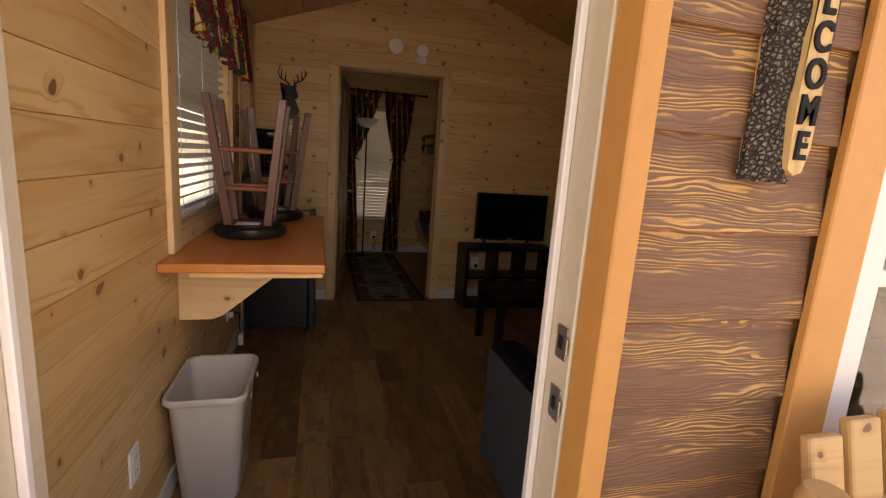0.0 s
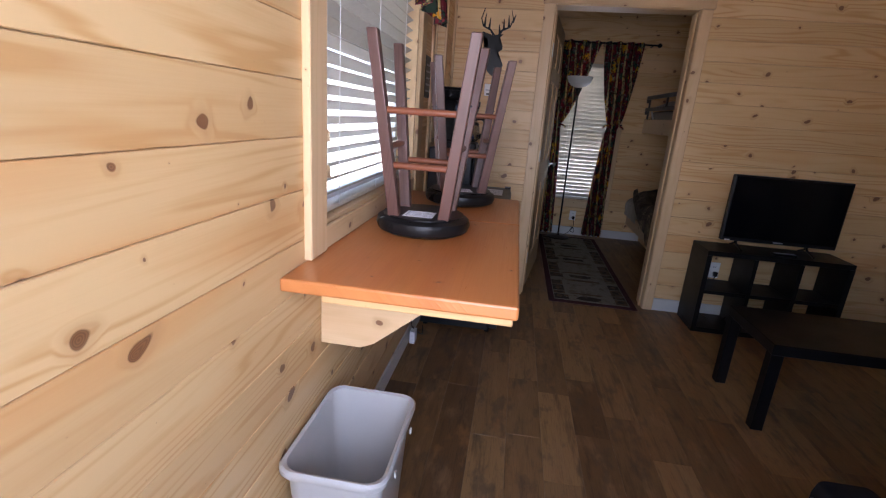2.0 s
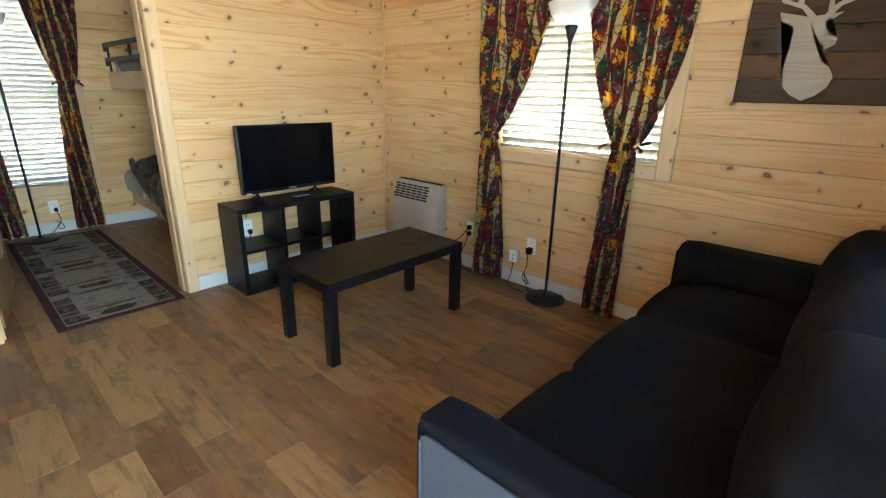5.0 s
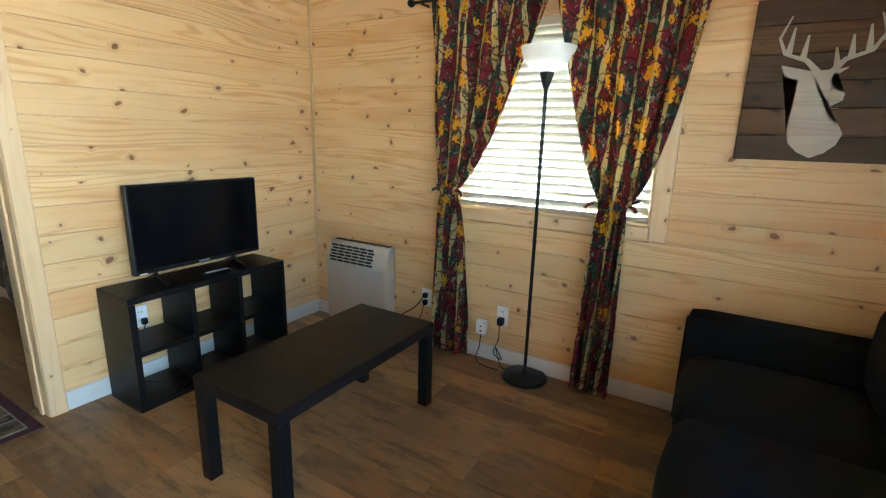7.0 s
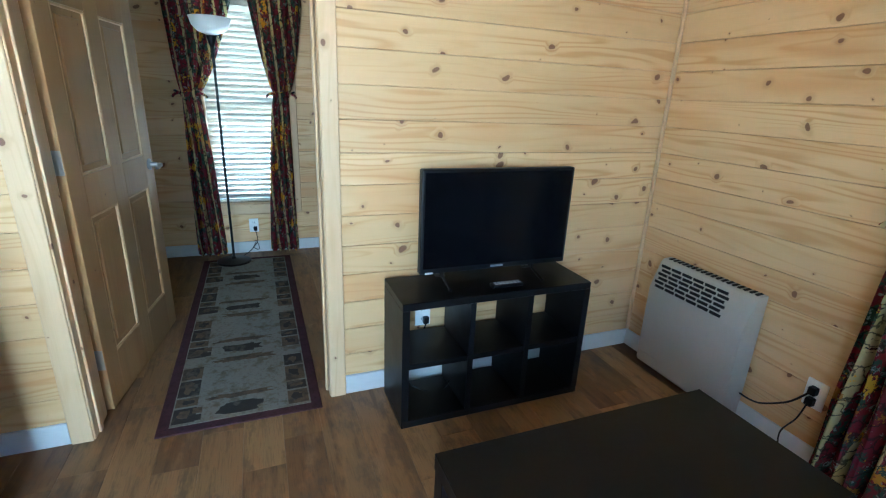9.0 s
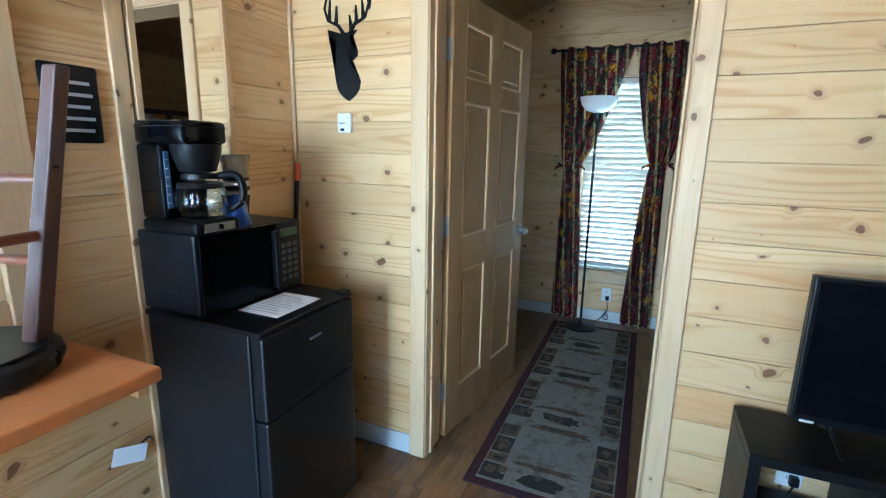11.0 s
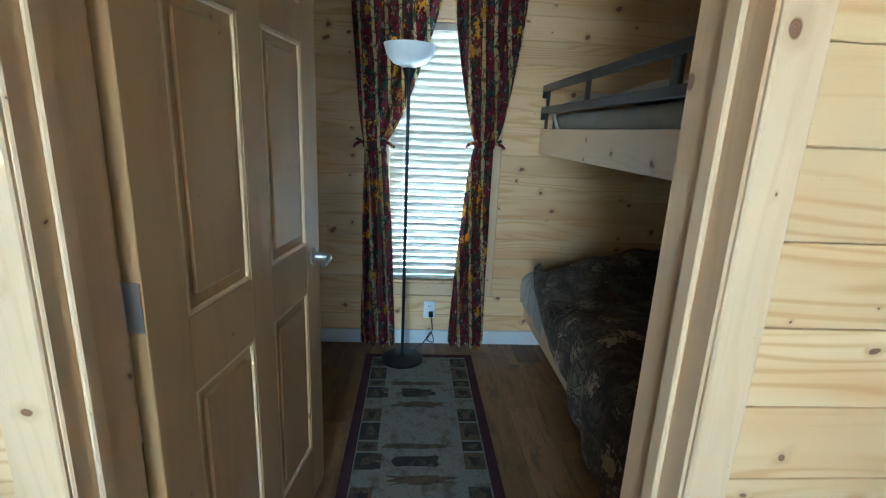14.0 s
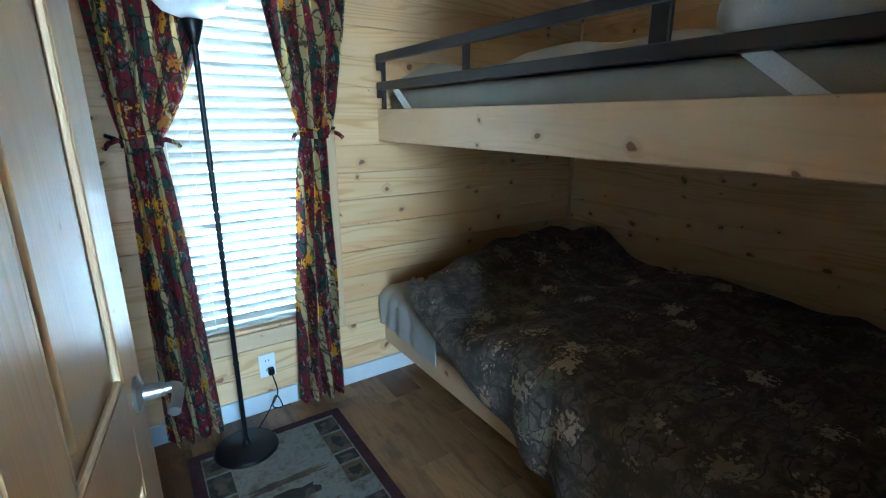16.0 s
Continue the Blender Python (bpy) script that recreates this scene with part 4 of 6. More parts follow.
part("bin_body", b, BINM, bn, "", True)
for y in (1.62, 1.80):
    part("rim_clip", boxm(-0.289, -0.284, y - 0.004, y + 0.004, 0.392, 0.412), BINM, bn)

# television stand, three by two open cubbies
ts = thing("tv_stand", (1.68, 3.95, 0), "black-brown cubby stand, six open compartments, against the wall", "tv stand")
X0, X1, Y0, Y1, HT = 1.245, 2.125, 3.80, 4.085, 0.575
part("top_panel", boxm(X0, X1, Y0, Y1, HT - 0.032, HT, 0.002, 1), BWOOD, ts)
part("base_panel", boxm(X0, X1, Y0, Y1, 0.0, 0.034, 0.002, 1), BWOOD, ts)
part("side_panel", boxm(X0, X0 + 0.03, Y0, Y1, 0.0345, HT - 0.0325), BWOOD, ts)
part("side_panel", boxm(X1 - 0.03, X1, Y0, Y1, 0.0345, HT - 0.0325), BWOOD, ts)
for k in (1, 2):
    x = X0 + 0.03 + (X1 - X0 - 0.06) * k / 3
    part("divider", boxm(x - 0.012, x + 0.012, Y0 + 0.002, Y1, 0.0345, HT - 0.0325), BWOOD, ts)
for k in range(3):
    w = (X1 - X0 - 0.06) / 3
    part("shelf", boxm(X0 + 0.03 + w * k + (0.0125 if k else 0.0005), X0 + 0.03 + w * (k + 1) - (0.0125 if k < 2 else 0.0005), Y0 + 0.004, Y1, 0.278, 0.302), BWOOD, ts)
tv = thing("television", (1.68, 3.95, HT), "black flat-screen television, switched off, on the stand", "television")
part("housing", boxm(1.362, 2.075, 3.955, 3.992, 0.625, 1.066, 0.006), BLACK, tv)
part("screen", boxm(1.376, 2.061, 3.9525, 3.9548, 0.65, 1.053), GLOSS, tv, "dark glossy screen")
part("badge", boxm(1.69, 1.75, 3.9528, 3.9549, 0.634, 0.642), INK, tv)
part("power_light", boxm(1.385, 1.42, 3.9515, 3.9549, 0.627, 0.634), WHITE, tv)
for x in (1.47, 1.91):
    part("foot", tube([(x, 3.87, HT + 0.006), (x, 3.96, HT + 0.03), (x, 3.975, 0.63), (x, 3.99, HT + 0.03), (x, 4.05, HT + 0.006)], 0.007), BLACK, tv)
rc = thing("remote_control", (1.72, 3.86, HT), "grey remote control lying on the stand", "remote")
part("casing", boxm(1.655, 1.80, 3.845, 3.883, HT, HT + 0.016, 0.004), BLACK, rc)
for i in range(7):
    for j in range(2):
        part("button", boxm(1.667 + i * 0.018, 1.680 + i * 0.018, 3.851 + j * 0.014, 3.861 + j * 0.014, HT + 0.016, HT + 0.0185), INK, rc)

# coffee table
ct = thing("coffee_table", (1.62, 2.93, 0), "black-brown low coffee table with square legs", "coffee table")
part("tabletop", boxm(1.15, 2.10, 2.705, 3.17, 0.388, 0.44, 0.0025, 1), BWOOD, ct)
for x in (1.152, 2.046):
    for y in (2.707, 3.116):
        part("leg", boxm(x, x + 0.052, y, y + 0.052, 0.0, 0.3875, 0.002, 1), BWOOD, ct)

# wall heater
ht = thing("wall_heater", (2.65, 3.66, 0.03), "beige enamel wall heater with a slanted top grille", "heater")
prof = [(2.712, 0.03), (2.612, 0.03), (2.602, 0.05), (2.602, 0.455), (2.648, 0.588), (2.662, 0.603), (2.712, 0.608)]
b = bmesh.new()
r2 = [[b.verts.new((x, y, z)) for x, z in prof] for y in (3.40, 3.92)]
for k in range(len(prof)):
    b.faces.new((r2[0][k], r2[0][(k + 1) % len(prof)], r2[1][(k + 1) % len(prof)], r2[1][k]))
b.faces.new(r2[0][::-1]), b.faces.new(r2[1])
bmesh.ops.bevel(b, geom=b.edges[:], offset=0.006, segments=2, profile=0.5, affect="EDGES")
part("cabinet", b, BEIGE, ht, "", True)
for r in range(6):
    f = 0.13 + 0.74 * r / 5
    x, z = 2.602 + 0.046 * f, 0.455 + 0.133 * f
    for c in range(6):
        y = 3.515 + 0.064 * c + 0.012 * (r % 2)
        part("grille_slot", boxm(x - 0.0035, x + 0.012, y, y + 0.054, z - 0.0062, z + 0.0062), DARK, ht)
for c in range(18):
    part("top_slot", boxm(2.668, 2.704, 3.42 + c * 0.027, 3.433 + c * 0.027, 0.6035, 0.6092), DARK, ht)
part("access_panel", boxm(2.6, 2.6022, 3.78, 3.90, 0.06, 0.095), BEIGE, ht)


def floor_lamp(x, y, h, label):
    lp = thing("floor_lamp", (x, y, 0), label, "lamp")
    part("base", lathe([(0.02, 0.0), (0.125, 0.0), (0.13, 0.008), (0.122, 0.02), (0.06, 0.03), (0.018, 0.036), (0.013, 0.05)], (x, y, 0), 40), BLACK, lp, smooth=True)
    pl = part("pole", lathe([(0.0095, 0.05), (0.0095, h - 0.2)], (x, y, 0), 12), BLACK, lp, smooth=True)
    for k in range(1, 4):
        part("joint", lathe([(0.0095, 0), (0.0115, 0.003), (0.0115, 0.012), (0.0095, 0.015)], (x, y, k * (h - 0.2) / 4), 12), BLACK, pl, smooth=True)
    part("socket_cone", lathe([(0.011, 0), (0.016, 0.012), (0.036, 0.075), (0.034, 0.08)], (x, y, h - 0.205), 24), BLACK, lp, smooth=True)
    part("shade", lathe([(0.034, 0), (0.085, 0.018), (0.118, 0.055), (0.135, 0.11), (0.132, 0.11), (0.112, 0.058), (0.08, 0.024), (0.03, 0.006)], (x, y, h - 0.12), 40), SHADE, lp, "frosted white glass bowl shade", True)
    return lp


floor_lamp(2.605, 2.40, 1.775, "black floor lamp with a white bowl shade beside the window")
floor_lamp(0.525, 6.125, 1.80, "black floor lamp with a white bowl shade on the rug")


def outlet(axis, face, out, u, z, label="white duplex wall outlet"):
    o = thing("wall_outlet", (face, u, z) if axis == 0 else (u, face, z), label, "outlet")

    def bx(d0, d1, a, b, c, d, bev=0.0):
        lo, hi = sorted((face + out * d0, face + out * d1))
        return boxm(*((lo, hi, a, b) if axis == 0 else (a, b, lo, hi)), c, d, bev=bev, seg=1)

    pl = part("plate", bx(0.0, 0.007, u - 0.037, u + 0.037, z - 0.058, z + 0.058, 0.002), WHITE, o)
    for dz in (-0.024, 0.024):
        s = part("socket", bx(0.007, 0.0085, u - 0.017, u + 0.017, z + dz - 0.015, z + dz + 0.015, 0.0005), WHITE, pl)
        for du in (-0.007, 0.007):
            part("slot", bx(0.0085, 0.0088, u + du - 0.0015, u + du + 0.0015, z + dz - 0.004, z + dz + 0.007), DARK, o)
    return o


def plug(axis, face, out, u, z, mat, label, size=0.02, depth=0.03):
    p = thing("power_plug", (face + out * 0.01, u, z) if axis == 0 else (u, face + out * 0.01, z), label, "plug")
    lo, hi = sorted((face + out * 0.0088, face + out * (0.009 + depth)))
    part("body", boxm(*((lo, hi, u - size, u + size) if axis == 0 else (u - size, u + size, lo, hi)), z - size * 1.2, z + size * 1.2, 0.005), mat, p)
    return p


outlet(0, XL, 1, 1.315, 0.355)
outlet(0, XL, 1, 2.84, 0.33)
outlet(0, XR, -1, 3.14, 0.305)
outlet(0, XR, -1, 2.60, 0.30)
outlet(1, YP, -1, 1.44, 0.36)
outlet(1, YB, -1, 0.69, 0.235)
adapter = thing("plug_adapter", (XR - 0.02, 2.725, 0.205), "white plug-in adapter with a green light", "adapter")
part("body", boxm(XR - 0.035, XR, 2.69, 2.76, 0.16, 0.25, 0.006), WHITE, adapter)
part("indicator", boxm(XR - 0.037, XR - 0.0345, 2.70, 2.708, 0.232, 0.24), GREEN, adapter)
for dz in (0.18, 0.21):
    part("slot_pair", boxm(XR - 0.036, XR - 0.0345, 2.718, 2.732, dz, dz + 0.008), DARK, adapter)
plug(0, XR, -1, 2.60, 0.272, BLACK, "black plug in the wall outlet", 0.018, 0.04)
plug(0, XR, -1, 3.14, 0.325, BLACK, "black plug in the wall outlet", 0.014, 0.03)
plug(0, XR, -1, 3.14, 0.278, BLACK, "black plug in the wall outlet", 0.014, 0.03)
plug(1, YP, -1, 1.45, 0.335, BLACK, "black plug behind the stand", 0.014, 0.025)
plug(1, YB, -1, 0.70, 0.21, BLACK, "black plug in the bedroom outlet", 0.014, 0.03)


def cable(points, label, r=0.0032, mat=None):
    c = thing("power_cable", points[0], label, "cable")
    return part("cord", tube(curved(points), r, 6), mat or BLACK, c, smooth=True)


cable([(2.67, 2.60, 0.25), (2.665, 2.60, 0.16), (2.67, 2.63, 0.07), (2.66, 2.57, 0.045), (2.66, 2.61, 0.11), (2.665, 2.60, 0.06), (2.64, 2.56, 0.006), (2.62, 2.50, 0.006)], "black lamp cord coiled by the outlet")
cable([(2.685, 2.725, 0.16), (2.68, 2.73, 0.08), (2.66, 2.74, 0.006), (2.60, 2.66, 0.006), (2.60, 2.56, 0.006)], "thin dark cord down to the floor")
cable([(2.68, 3.14, 0.325), (2.655, 3.19, 0.25), (2.64, 3.27, 0.19), (2.66, 3.33, 0.16), (2.675, 3.39, 0.15)], "black heater cord along the wall", 0.004)
cable([(2.68, 3.14, 0.278), (2.66, 3.15, 0.2), (2.66, 3.19, 0.1), (2.66, 3.16, 0.006), (2.62, 3.05, 0.006)], "black cord hanging to the floor")
cable([(1.45, 4.098, 0.32), (1.40, 4.1, 0.2), (1.33, 4.1, 0.12), (1.36, 4.0, 0.06), (1.52, 3.98, 0.042), (1.66, 4.1, 0.30)], "black television cord in the stand")
cable([(0.70, 6.33, 0.2), (0.71, 6.30, 0.12), (0.68, 6.29, 0.06), (0.72, 6.28, 0.05), (0.70, 6.29, 0.11), (0.66, 6.28, 0.05), (0.58, 6.2, 0.014)], "black lamp cord by the bedroom outlet")
cable([(XL + 0.02, 2.845, 0.32), (XL + 0.06, 2.88, 0.30), (XL + 0.05, 2.95, 0.2), (XL + 0.04, 3.05, 0.12), (XL + 0.07, 3.2, 0.008), (XL + 0.05, 3.32, 0.008)], "black refrigerator cord under the shelf", 0.004)
tag = thing("cord_tag", (XL + 0.045, 3.06, 0.09), "white paper tag on the refrigerator cord", "tag")
part("tag_sheet", boxm(XL + 0.03, XL + 0.06, 3.02, 3.08, 0.03, 0.105, 0.001, 1), PAPER, tag)
tag = thing("cord_tag", (XL + 0.03, 3.225, 0.40), "white paper tag hanging on the refrigerator cord by the wall", "tag")
tg = boxm(-0.048, 0.048, -0.001, 0.001, -0.03, 0.03)
bmesh.ops.transform(tg, matrix=pose(XL + 0.04, 3.225, 0.405, 0, 14, 74), verts=tg.verts)
part("tag_sheet", tg, PAPER, tag)
part("tag_loop", tube(curved([(XL + 0.03, 3.27, 0.415), (XL + 0.025, 3.30, 0.42), (XL + 0.012, 3.32, 0.40), (XL + 0.001, 3.325, 0.385)]), 0.003, 6), BLACK, tag, "black cord loop")
sw = thing("power_plug", (XL + 0.02, 2.845, 0.31), "white plug under the shelf", "plug")
part("body", boxm(XL + 0.009, XL + 0.035, 2.832, 2.858, 0.29, 0.325, 0.004), WHITE, sw)

# sofa
so = thing("sofa", (1.66, 1.2, 0), "charcoal fabric three-seat sofa with grey sides", "sofa")
part("base", boxm(0.80, 2.50, 0.74, 1.58, 0.06, 0.25, 0.02), SOFA, so)
for x0, x1 in ((0.665, 0.805), (2.495, 2.645)):
    b = cushion(x0, x1, 0.72, 1.63, 0.05, 0.598, 0.0, 0.032, 12)
    arm = part("arm", b, SOFA, so, "charcoal arm", True)
    xs = x0 - 0.004 if x0 < 1 else x1 + 0.001
    part("side_panel", boxm(xs, xs + 0.004, 0.76, 1.595, 0.07, 0.562, 0.0018, 1), SOFASIDE, arm, "lighter grey side panel")
    part("piping", tube([(xs + 0.002, 1.60, 0.07), (xs + 0.002, 1.60, 0.54), (xs + 0.002, 1.596, 0.555), (xs + 0.002, 1.58, 0.566), (xs + 0.002, 0.76, 0.566)], 0.0045), SOFASIDE, arm, "grey piping", True)
    part("front_panel", boxm(x0 + 0.025, x1 - 0.025, 1.63, 1.638, 0.07, 0.55, 0.003, 1), SOFA, arm)
for k in range(3):
    w = 1.69 / 3
    part("seat_cushion", cushion(0.806 + w * k, 0.806 + w * (k + 1) - 0.004, 0.98, 1.60, 0.25, 0.44, 0.03, 0.05), SOFA, so, "", True)
    part("back_cushion", cushion(0.81 + w * k, 0.81 + w * (k + 1) - 0.006, 0.79, 1.02, 0.42, 0.81, 0.045, 0.07), SOFA, so, "", True)
part("back", cushion(0.70, 2.62, 0.695, 0.85, 0.06, 0.76, 0.0, 0.03), SOFA, so, "", True)
for x in (0.72, 2.56):
    for y in (0.78, 1.54):
        part("foot", boxm(x, x + 0.05, y, y + 0.05, 0.0, 0.062), BLACK, so)

# ---- pictures and small things on the walls ----
HEAD = [(0.0, 0.0), (0.03, 0.018), (0.052, 0.045), (0.06, 0.078), (0.048, 0.106), (0.02, 0.135), (0.013, 0.158), (0.024, 0.162), (0.046, 0.178), (0.048, 0.198), (0.024, 0.217), (0.012, 0.240), (0.047, 0.277), (0.02, 0.272),
        (-0.03, 0.268), (-0.098, 0.288), (-0.088, 0.258), (-0.056, 0.238), (-0.056, 0.2), (-0.06, 0.13), (-0.061, 0.08), (-0.052, 0.045), (-0.03, 0.018)]
ANTLERS = (((0.012, 0.315), (0.035, 0.35), (0.085, 0.372), (0.104, 0.42), (0.088, 0.475)), ((-0.018, 0.315), (-0.045, 0.35), (-0.095, 0.372), (-0.112, 0.42), (-0.092, 0.485)),
           ((0.045, 0.355), (0.042, 0.42)), ((0.078, 0.368), (0.072, 0.445)), ((-0.055, 0.355), (-0.05, 0.425)), ((-0.088, 0.368), (-0.082, 0.45)), ((0.1, 0.40), (0.118, 0.45)), ((0.02, 0.33), (0.012, 0.385)))


def deer_shape(plane, at, thick, fit_):
    """A deer's head cut out of a plate, antlers of tapering strokes."""
    b = outline([fit_(u, z) for u, z in HEAD], plane, at, thick)
    for j, line in enumerate(ANTLERS):
        n = len(line)
        left, right = [], []
        for k, (u, z) in enumerate(line):
            a, c = line[max(k - 1, 0)], line[min(k + 1, n - 1)]
            d = math.hypot(c[0] - a[0], c[1] - a[1])
            w = 0.008 * (1 - 0.75 * k / (n - 1))
            left.append((u - (c[1] - a[1]) / d * w, z + (c[0] - a[0]) / d * w)), right.append((u + (c[1] - a[1]) / d * w, z - (c[0] - a[0]) / d * w))
        for k in range(n - 1):
            join(b, outline([fit_(q[0], q[1] - 0.05) for q in (left[k], left[k + 1], right[k + 1], right[k])], plane, at, thick + math.copysign(0.0003 * (j + 1) + 0.00005 * k, thick)))
    return b


dr = thing("deer_silhouette", (-0.28, YP, 1.8), "black metal cut-out of an antlered deer head", "wall art")
part("plate", deer_shape("y", YP - 0.001, -0.006, lambda u, z: (-0.285 + u, 1.585 + z)), BLACK, dr)
th = thing("thermostat", (-0.302, YP, 1.495), "small white wall thermostat", "thermostat")
part("body", boxm(-0.335, -0.270, YP - 0.022, YP - 0.0005, 1.455, 1.535, 0.004), WHITE, th)
for k in range(5):
    part("vent_slot", boxm(-0.283, -0.274, YP - 0.023, YP - 0.0215, 1.472 + k * 0.011, 1.475 + k * 0.011), INK, th)
part("label_bar", boxm(-0.325, -0.295, YP - 0.023, YP - 0.0215, 1.49, 1.497), INK, th)
part("dial", boxm(-0.318, -0.30, YP - 0.024, YP - 0.0215, 1.462, 1.472), DARK, th)


def wall_disc(x, z, r, label):
    a = thing("smoke_alarm", (x, YP, z), label, "smoke alarm")
    b = lathe([(r, 0), (r, 0.018), (r * 0.92, 0.03), (r * 0.5, 0.036), (0.002, 0.037)], (0, 0, 0), 32)
    bmesh.ops.transform(b, matrix=pose(x, YP - 0.0005, z, 90, 0, 0), verts=b.verts)
    part("housing", b, WHITE, a, smooth=True)
    part("test_button", boxm(x - 0.01, x + 0.01, YP - 0.041, YP - 0.035, z - 0.01, z + 0.01, 0.002), WHITE, a)
    return a


wall_disc(0.565, 2.27, 0.068, "round white smoke alarm above the doorway")
al = wall_disc(0.795, 2.255, 0.058, "white alarm with a printed label above the doorway")
part("label_plate", boxm(0.755, 0.835, YP - 0.012, YP - 0.0005, 2.15, 2.205, 0.003), WHITE, al)
for k in range(3):
    part("print_bar", boxm(0.765, 0.825 - 0.01 * k, YP - 0.0128, YP - 0.0118, 2.163 + 0.012 * k, 2.167 + 0.012 * k), INK, al)

sg = thing("wall_sign", (XL, 3.215, 1.5), "small black wall sign with pale lettering bars", "sign")
part("board", boxm(XL + 0.001, XL + 0.014, 3.145, 3.29, 1.39, 1.60, 0.006), BLACK, sg)
for k, (a, c) in enumerate(((3.17, 3.265), (3.165, 3.27), (3.18, 3.26), (3.165, 3.27), (3.175, 3.265))):
    part("lettering_bar", boxm(XL + 0.014, XL + 0.0146, a, c, 1.42 + 0.032 * k, 1.429 + 0.032 * k), INK, sg)

mi = thing("wall_mirror", (XL, 3.59, 1.5), "tall wall mirror in a thin pine frame", "mirror")
part("mirror_glass", boxm(XL + 0.001, XL + 0.012, 3.415, 3.745, 1.17, 2.02), MIRROR, mi, "silvered glass")
for nm, mt, d in (("frame_side", TRIM[2], (XL + 0.001, XL + 0.02, 3.393, 3.4148, 1.15, 2.04)), ("frame_side", TRIM[2], (XL + 0.001, XL + 0.02, 3.7452, 3.772, 1.15, 2.04)),
                  ("frame_rail", TRIM[1], (XL + 0.001, XL + 0.02, 3.4152, 3.7448, 1.15, 1.1698)), ("frame_rail", TRIM[1], (XL + 0.001, XL + 0.02, 3.4152, 3.7448, 2.0202, 2.04))):
    part(nm, boxm(*d, bev=0.002, seg=1), mt, mi)

art = thing("deer_picture", (XR, 1.15, 1.5), "stained board picture with a whitewashed deer head", "wall art")
zz = [1.272, 1.375, 1.48, 1.585, 1.69, 1.80, 1.90]
for k, (a, c) in enumerate(zip(zz, zz[1:])):
    part("board", boxm(XR - 0.028, XR - 0.006, 0.72, 1.562, a, c - 0.002, 0.002, 1), ARTMID if k in (1, 4) else ARTDARK, art)
part("deer_head", deer_shape("x", XR - 0.0285, -0.004, lambda u, z: (1.30 - u * 1.5, 1.285 + z * 1.25)), WASHED, art, "whitewashed wooden deer head")
part("batten", boxm(XR - 0.006, XR - 0.0005, 0.80, 0.85, 1.29, 1.88), ARTDARK, art)
part("batten", boxm(XR - 0.006, XR - 0.0005, 1.42, 1.47, 1.29, 1.88), ARTDARK, art)

# ---- kitchen corner ----
fr = thing("mini_fridge", (-0.33, 3.57, 0), "black two-door mini refrigerator beside the shelf", "refrigerator")
part("body", boxm(XL + 0.025, -0.122, 3.345, 3.80, 0.02, 0.845, 0.006), MATTE, fr)
part("top_cover", boxm(XL + 0.02, -0.075, 3.34, 3.805, 0.8455, 0.862, 0.004), BLACK, fr)
d1 = part("freezer_door", boxm(-0.119, -0.068, 3.345, 3.80, 0.575, 0.843, 0.008), MATTE, fr)
d2 = part("door", boxm(-0.119, -0.068, 3.345, 3.80, 0.035, 0.568, 0.008), MATTE, fr)
part("badge", boxm(-0.0682, -0.0668, 3.55, 3.61, 0.765, 0.773), INK, d1)
part("handle_lip", boxm(-0.098, -0.0665, 3.40, 3.75, 0.5645, 0.5755, 0.002, 1), DARK, d2)
part("hinge_cover", boxm(-0.115, -0.075, 3.75, 3.80, 0.8625, 0.872, 0.003), BLACK, fr)
for y in (3.38, 3.76):
    for x in (-0.53, -0.13):
        part("foot", lathe([(0.015, 0), (0.015, 0.02)], (x, y, 0), 12), BLACK, fr)
mw = thing("microwave", (-0.43, 3.57, 0.862), "black microwave oven on top of the refrigerator", "microwave")
part("body", boxm(XL + 0.02, -0.312, 3.345, 3.79, 0.872, 1.125, 0.006), MATTE, mw)
dm = part("door", boxm(-0.311, -0.292, 3.347, 3.66, 0.874, 1.123, 0.003), GLOSS, mw, "glossy black door")
part("handle", boxm(-0.2915, -0.270, 3.635, 3.655, 0.895, 1.10, 0.004), BLACK, dm)
part("window_glass", boxm(-0.2918, -0.290, 3.385, 3.60, 0.91, 1.09), GLOSS, dm)
cp = part("control_panel", boxm(-0.311, -0.292, 3.662, 3.788, 0.874, 1.123, 0.003), BLACK, mw)
part("display", boxm(-0.2922, -0.291, 3.68, 3.77, 1.07, 1.10), plain("dim_green_display", (0.08, 0.14, 0.05), 0.3), cp)
for i in range(3):
    for j in range(6):
        part("key", boxm(-0.2922, -0.2905, 3.683 + i * 0.031, 3.704 + i * 0.031, 0.905 + j * 0.025, 0.920 + j * 0.025), KEYGREY, cp)
for k in range(6):
    for j in range(4):
        part("vent_slot", boxm(-0.50 + k * 0.016, -0.49 + k * 0.016, 3.344, 3.3455, 0.93 + j * 0.02, 0.938 + j * 0.02), DARK, mw)
for y in (3.38, 3.76):
    for x in (-0.53, -0.34):
        part("foot", lathe([(0.012, 0), (0.012, 0.0105)], (x, y, 0.862), 10), BLACK, mw)
cm = thing("coffee_maker", (-0.43, 3.42, 1.125), "black drip coffee maker with a glass carafe", "coffee maker")
part("base", boxm(-0.535, -0.295, 3.345, 3.51, 1.125, 1.165, 0.012), BLACK, cm)
part("tower", boxm(-0.535, -0.425, 3.35, 3.505, 1.166, 1.392, 0.01), GLOSS, cm)
bm = boxm(-0.535, -0.322, 3.348, 3.507, 1.3925, 1.462, 0.014)
part("brew_head", bm, GLOSS, cm, "glossy black brewing head", True)
